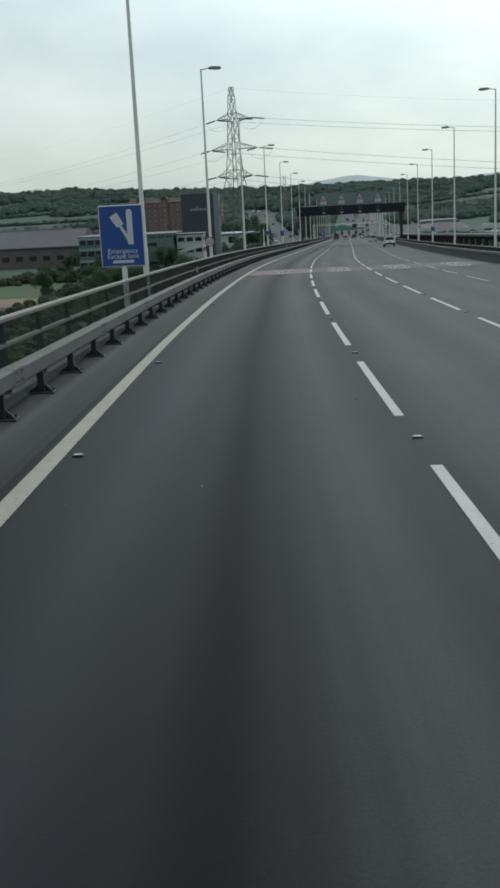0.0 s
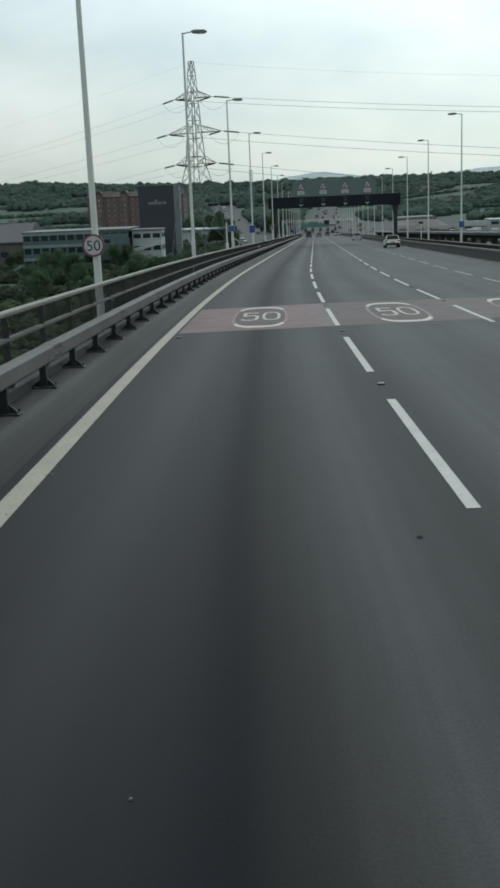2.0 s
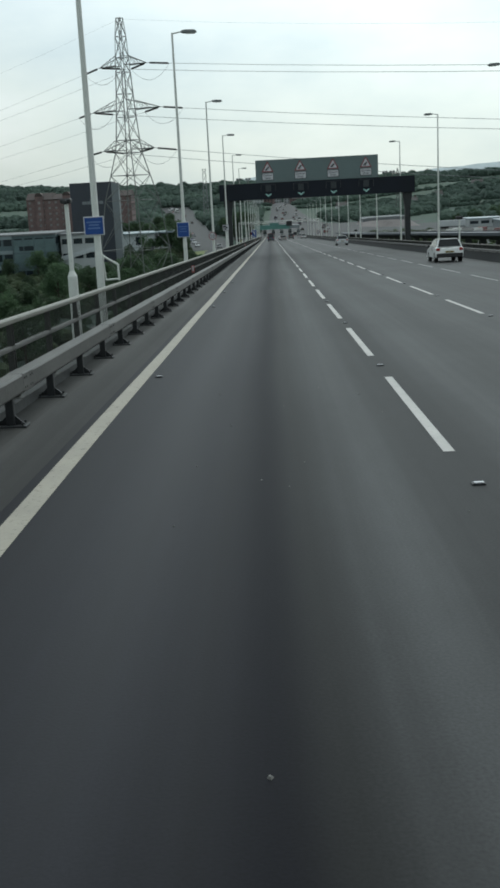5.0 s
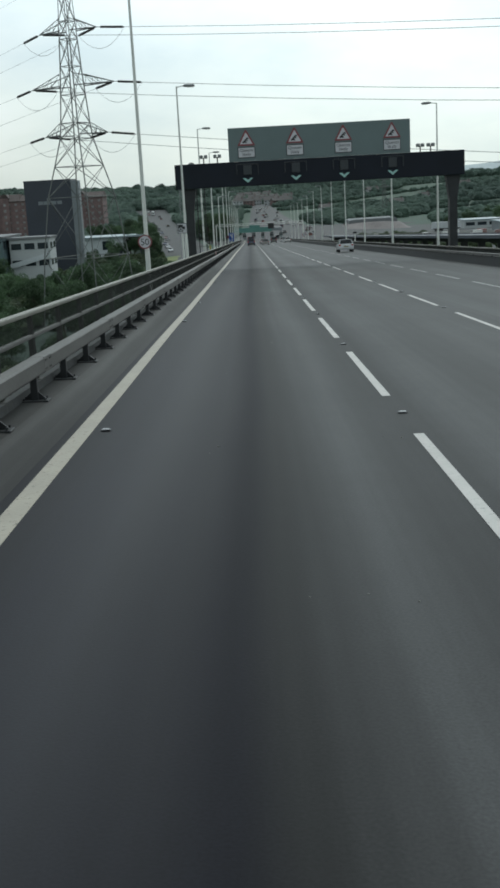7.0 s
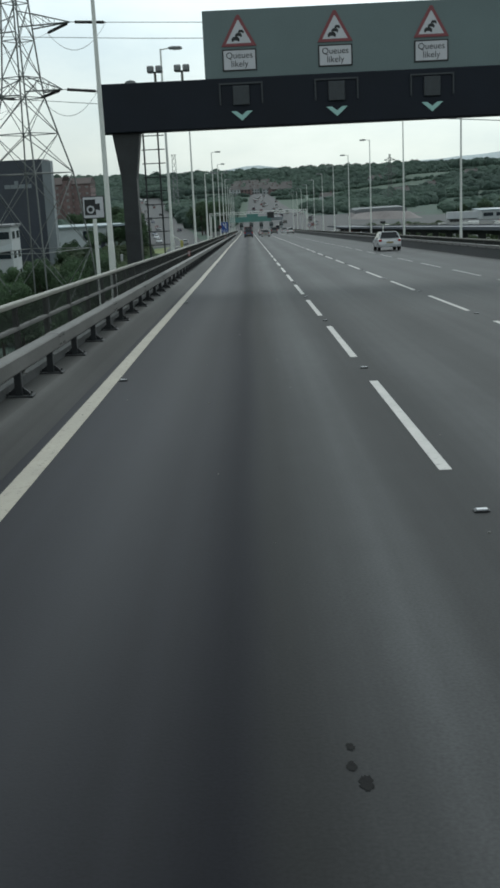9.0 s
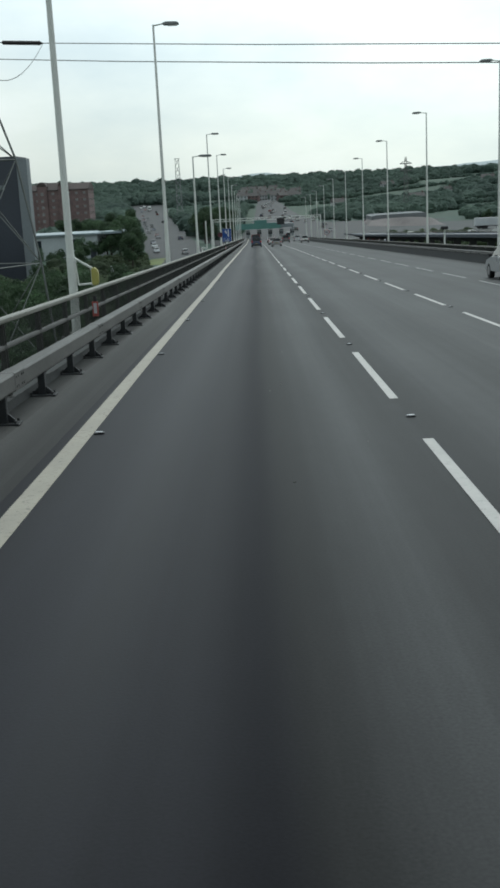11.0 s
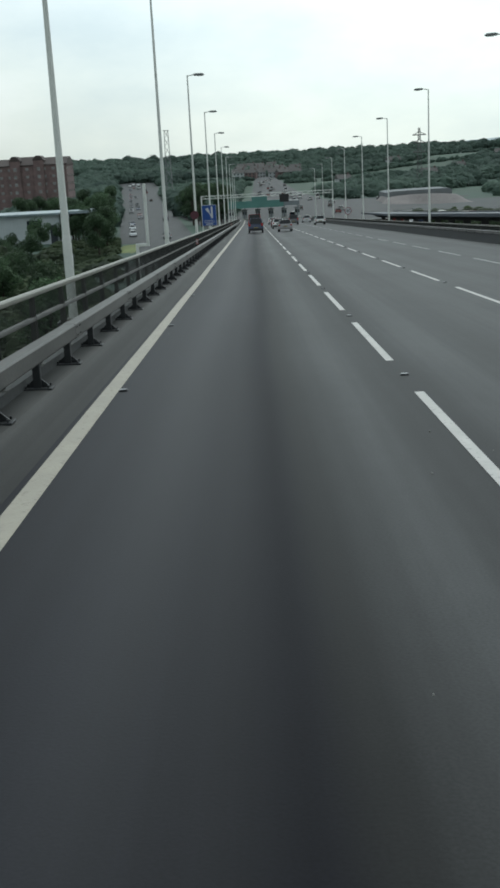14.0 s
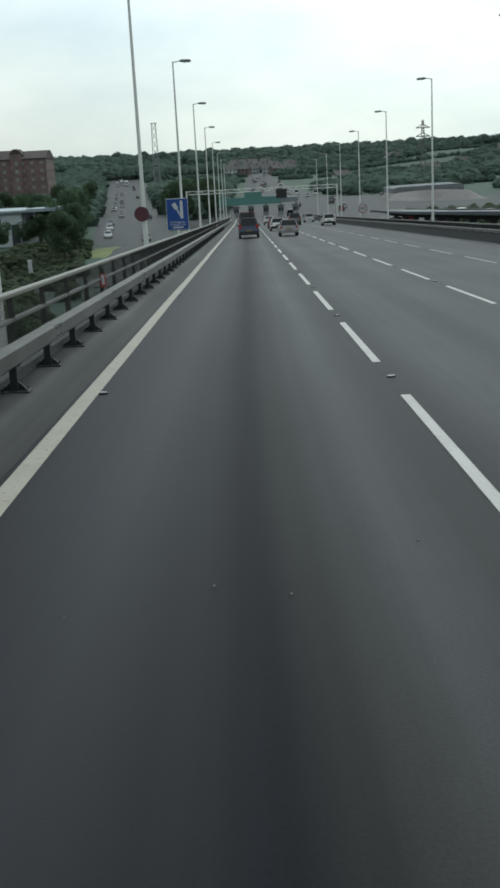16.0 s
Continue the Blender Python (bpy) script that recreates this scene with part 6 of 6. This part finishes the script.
for x in (3.6, 4.2):
    slab("landing_leg", (x - 0.06, -0.8, 0), (x + 0.06, -0.68, 0.9), M_DARKSTEEL, ob)
block("white_unit", (128, 560, -25), (146, 576, -19), M_WHITECLAD, M_STEELROOF, "small white unit at the back of the yard", 1, 4, 1.4)
block("yard_hall", (104, 590, -25), (140, 612, -21), M_GREYCLAD, M_STEELROOF, "low grey yard hall with a pale roof", 1, 8, 2.0)

# houses scattered up the hillside beyond the tolls
def house(x, y, turn, w, wall, label):
    ob = thing("house", Matrix.Translation((x, y, float(ground_z(x, y)))) @ pose(0, 0, 0, 0, 0, turn), label, "house", "hillside houses")
    slab("wall", (-w / 2, 0, -1.0), (w / 2, 7, 5.0), wall, ob)
    bm = bmesh.new()
    prism(bm, [(-0.5, 5.0), (7.5, 5.0), (3.5, 7.8)], -w / 2 - 0.3, w / 2 + 0.3, "x")
    part("roof", bm, M_HOUSEROOF, ob)
    slab("chimney", (w / 2 - 1.6, 3.0, 6.8), (w / 2 - 0.8, 3.8, 8.8), M_BRICK, ob)
    for k in (-1, 0, 1):
        for z in (0.9, 3.3):
            slab("window", (k * w / 3.2 - 0.6, -0.05, z), (k * w / 3.2 + 0.6, 0.0, z + 1.2), M_BAND, ob)


M_HOUSEROOF = material("grey_brown_house_tiles", (0.085, 0.078, 0.075), 0.8, 0, 0.25, 0.4, 6, 0.1)
r5 = random.Random(31)
for k in range(22):
    hx, hy = -6 + (k % 6) * 9.5 + r5.uniform(-2.5, 2.5), 1245 + (k // 6) * 42 + r5.uniform(-12, 12)
    pale = k % 3 != 1
    house(hx, hy, r5.uniform(-25, 25), r5.uniform(7.5, 11), M_WHITECLAD if pale else M_BRICK, "pale rendered hillside house under a grey tiled roof" if pale else "brick hillside house under a grey tiled roof")
for hx, hy in ((118, 1010), (150, 1085), (205, 1190), (240, 1120), (62, 1000), (128, 1260)):
    house(hx, hy, r5.uniform(-25, 25), r5.uniform(8, 12), M_WHITECLAD, "pale rendered hillside house under a grey tiled roof")

# bare bank beside the plaza
M_PINKEARTH = material("pale_pinkish_cutting", (0.150, 0.134, 0.130), 0.95, 0, 0.25, 0.10, 0.9, 0.3)
M_RETAIN = material("pale_grey_retaining_concrete", (0.145, 0.155, 0.16), 0.85, 0, 0.18, 0.2, 3, 0.1)
bm = bmesh.new()
rows = []
for i in range(17):
    u = i / 16
    toe = -14 + 5 * math.sin(u * 3.1) + 1.6 * math.sin(u * 17)
    end = math.sin(math.pi * min(1, max(0, u))) ** 0.16
    rows.append([bm.verts.new((50 + u * 30 + k * (u - 0.5), 700 + y, -25.2 + z * end)) for y, z, k in ((toe - 6, -0.3, 9), (toe * 0.6, 1.3 + 0.3 * math.sin(u * 11), 5), (-2, 3.0, 1), (2.0, 3.6, 0), (20, 3.7, 0), (34, -0.3, 4))])
for p, q in zip(rows, rows[1:]):
    for j in range(5):
        f = bm.faces.new((p[j], q[j], q[j + 1], p[j + 1]))
        f.smooth = True
tagged(part("cut_bank", bm, M_PINKEARTH), "pale pinkish earth cutting below a grey retaining wall", "bank", kind="structure")
bm = bmesh.new()
prism(bm, [(0, 1.0), (0, 4.5), (2, 4.9), (14, 5.1), (23, 5.2), (24, 4.7), (24, 1.0)], 0, 26, "y")
tagged(part("retaining_wall", bm, M_RETAIN, m=Matrix.Translation((52.5, 703, -25.2))), "long low grey concrete wall along the top of the cutting", "wall", kind="structure")
sheet("onward_road", [(19, 755, 38), (14, 1260, 17)], M_LOWROAD, 0.9, "grey motorway climbing away beyond the tolls", "road")

# ---------------- toll plaza ----------------
TY = 606.0
TZ = road_z(TY)
toll = thing("toll_plaza_canopy", Matrix.Translation((0, TY, TZ)), "long teal-fronted toll canopy over the lanes", "toll canopy")
slab("roof", (-4.5, 0.2, 3.4), (15.5, 9, 4.6), M_FLATROOF, toll)
slab("fascia", (-4.5, -0.2, 3.1), (11.0, 0.2, 5.0), M_TEAL, toll, "teal front fascia")
slab("fascia", (11.1, -0.1, 3.3), (15.5, 0.2, 4.5), M_GREYCLAD, toll, "grey front fascia")
for k in range(6):
    x = -4 + k * 3.8
    slab("column", (x - 0.15, 1.0, -1.2), (x + 0.15, 1.3, 3.4), M_GREYCLAD, toll)
for k in range(6):
    x = -4 + k * 3.8
    b = thing("toll_booth", Matrix.Translation((x, TY + 3, TZ)), "small pale toll booth with dark windows under the canopy", "toll booth", "toll booths")
    slab("cabin", (-0.7, 0, -0.9), (0.7, 2.4, 2.4), M_WHITECLAD, b)
    slab("window", (-0.6, -0.04, 1.1), (0.6, 0.0, 2.0), M_BAND, b)
    slab("roof", (-0.85, -0.2, 2.4), (0.85, 2.6, 2.55), M_GREYCLAD, b)
    slab("island", (-0.8, -6, -0.9), (0.8, -0.1, 0.15), M_CONC, b)
gz2 = road_z(578)
fg = thing("overhead_sign_beam", Matrix.Translation((0, 578, gz2)), "thin pale lattice sign beam across the plaza approach", "gantry")
bm = bmesh.new()
for z in (6.3, 7.0):
    tube(bm, (-11, 0, z), (23, 0, z), 0.09, seg=6)
for k in range(24):
    x = -11 + k * 34 / 24
    tube(bm, (x, 0, 6.3 if k % 2 else 7.0), (x + 34 / 24, 0, 7.0 if k % 2 else 6.3), 0.05, seg=5)
part("lattice_beam", bm, M_POLE, fg)
for x in (-11, 23):
    bm = bmesh.new()
    tube(bm, (x, 0, -2.5), (x, 0, 7.1), 0.16, seg=8)
    part("upright", bm, M_POLE, fg)
slab("message_sign", (9.2, -0.3, 4.6), (11.6, 0.0, 6.6), M_SIGNBLACK, fg)
slab("route_sign", (2.0, -0.2, 4.9), (6.0, 0.0, 6.2), M_TEAL, fg)


# ---------------- distant masts ----------------
def small_mast(x, y, top, w, label, arms, taper=0.75, thick=1.0, steel=None):
    g = float(ground_z(x, y))
    ob = thing("lattice_mast", Matrix.Translation((x, y, g)), label, "mast")
    h = top - g
    bm = bmesh.new()
    n = 9
    for i in range(n):
        a, b = 1 - i / n * taper, 1 - (i + 1) / n * taper
        for sx, sy in ((1, 1), (-1, 1), (-1, -1), (1, -1)):
            tube(bm, (sx * w * a, sy * w * a, h * i / n), (sx * w * b, sy * w * b, h * (i + 1) / n), 0.16 * thick, seg=4)
            tube(bm, (sx * w * a, sy * w * a, h * i / n), (-sx * w * b, sy * w * b, h * (i + 1) / n), 0.10 * thick, seg=4)
    part("tower", bm, steel or M_PYLON, ob)
    for z in arms:
        bm = bmesh.new()
        tube(bm, (-w * 2.1, 0, h * z), (w * 2.1, 0, h * z), 0.25, seg=4)
        tube(bm, (-w * 2.1, 0, h * z), (0, 0, h * (z + 0.05)), 0.18, seg=4)
        tube(bm, (w * 2.1, 0, h * z), (0, 0, h * (z + 0.05)), 0.18, seg=4)
        part("cross_arm", bm, steel or M_PYLON, ob)
    return ob


mast = small_mast(-45, 932, 14.0, 1.9, "slim pale lattice mast with a small top platform above the woods", (), 0.42, 0.7, M_WIRE)
bm = bmesh.new()
box(bm, (-1.7, -1.7, 0), (1.7, 1.7, 0.25))
part("platform", bm, M_WIRE, mast, m=Matrix.Translation((0, 0, 14.0 - float(ground_z(-45, 932)))))
small_mast(94, 896, 7.5, 1.7, "distant lattice pylon on the wooded hill", (0.6, 0.75, 0.88), 0.75, 0.7)
small_mast(-420, 1500, 22.0, 3.4, "very distant lattice pylon on the skyline", (0.6, 0.75, 0.88))

# white pillar among the bushes
ob = thing("white_pillar", Matrix.Translation((-36.2, 520, float(ground_z(-36.2, 520)))), "white painted marker pillar among bushes", "pillar")
bm = bmesh.new()
box(bm, (-0.3, -0.3, -0.2), (0.3, 0.3, 3.5), 0, 0.03)
part("shaft", bm, M_SIGNWHITE, ob)
bm = bmesh.new()
box(bm, (-0.36, -0.36, 3.5), (0.36, 0.36, 3.65), 0, 0.03)
part("cap", bm, M_SIGNWHITE, ob)


# ---------------- small marks and litter on the road ----------------
def blot(s, lat, wide, long_, seed):
    r = random.Random(seed)
    bm = bmesh.new()
    ring = [bm.verts.new((math.cos(k * math.tau / 20) * wide * r.uniform(0.6, 1.1), math.sin(k * math.tau / 20) * long_ * r.uniform(0.7, 1.1), 0)) for k in range(20)]
    bm.faces.new(ring)
    tagged(part("oil_stain", bm, M_OIL, m=stand(s, lat, 0.003, slope=True)), "dark dried oil stain on the asphalt", "stain", "oil stains", "structure")


M_OIL = material("dried_oil", (0.012, 0.012, 0.012), 0.8, 0, 0.3, 8, 40, 0.1)
M_OIL.node_tree.nodes["Principled BSDF"].inputs["Specular IOR Level"].default_value = 0.08
blot(195.27, 2.66, 0.035, 0.08, 1)
blot(195.42, 2.61, 0.025, 0.05, 6)
blot(195.60, 2.62, 0.022, 0.04, 2)
blot(98.79, 3.15, 0.02, 0.04, 4)
blot(56.21, 3.46, 0.03, 0.05, 5)
r4 = np.random.default_rng(17)
v, f = [], []
for k in range(260):
    s, lat, h = r4.uniform(5, 345), r4.uniform(-1.0, 4.4), r4.uniform(0.004, 0.013)
    c = at(s, lat, 0.001)
    turn = r4.uniform(0, math.tau)
    b = len(v)
    for z in (0.0, 1.0):
        for q in range(4):
            a, g = turn + q * math.tau / 4, h * r4.uniform(0.8, 1.6) * (1 - 0.4 * z)
            v.append((c.x + math.cos(a) * g, c.y + math.sin(a) * g * 1.3, c.z + z * h))
    f += [(b, b + 1, b + 5, b + 4), (b + 1, b + 2, b + 6, b + 5), (b + 2, b + 3, b + 7, b + 6), (b + 3, b, b + 4, b + 7), (b + 4, b + 5, b + 6, b + 7)]
me = bpy.data.meshes.new("gravel")
me.from_pydata(v, [], f)
me.materials.append(material("pale_chippings", (0.17, 0.165, 0.155), 0.9, 0, 0.4, 1.5, 30, 0.0))
tagged(part("gravel", me, None), "scattered pale stone chippings on the road", "gravel", kind="stuff")
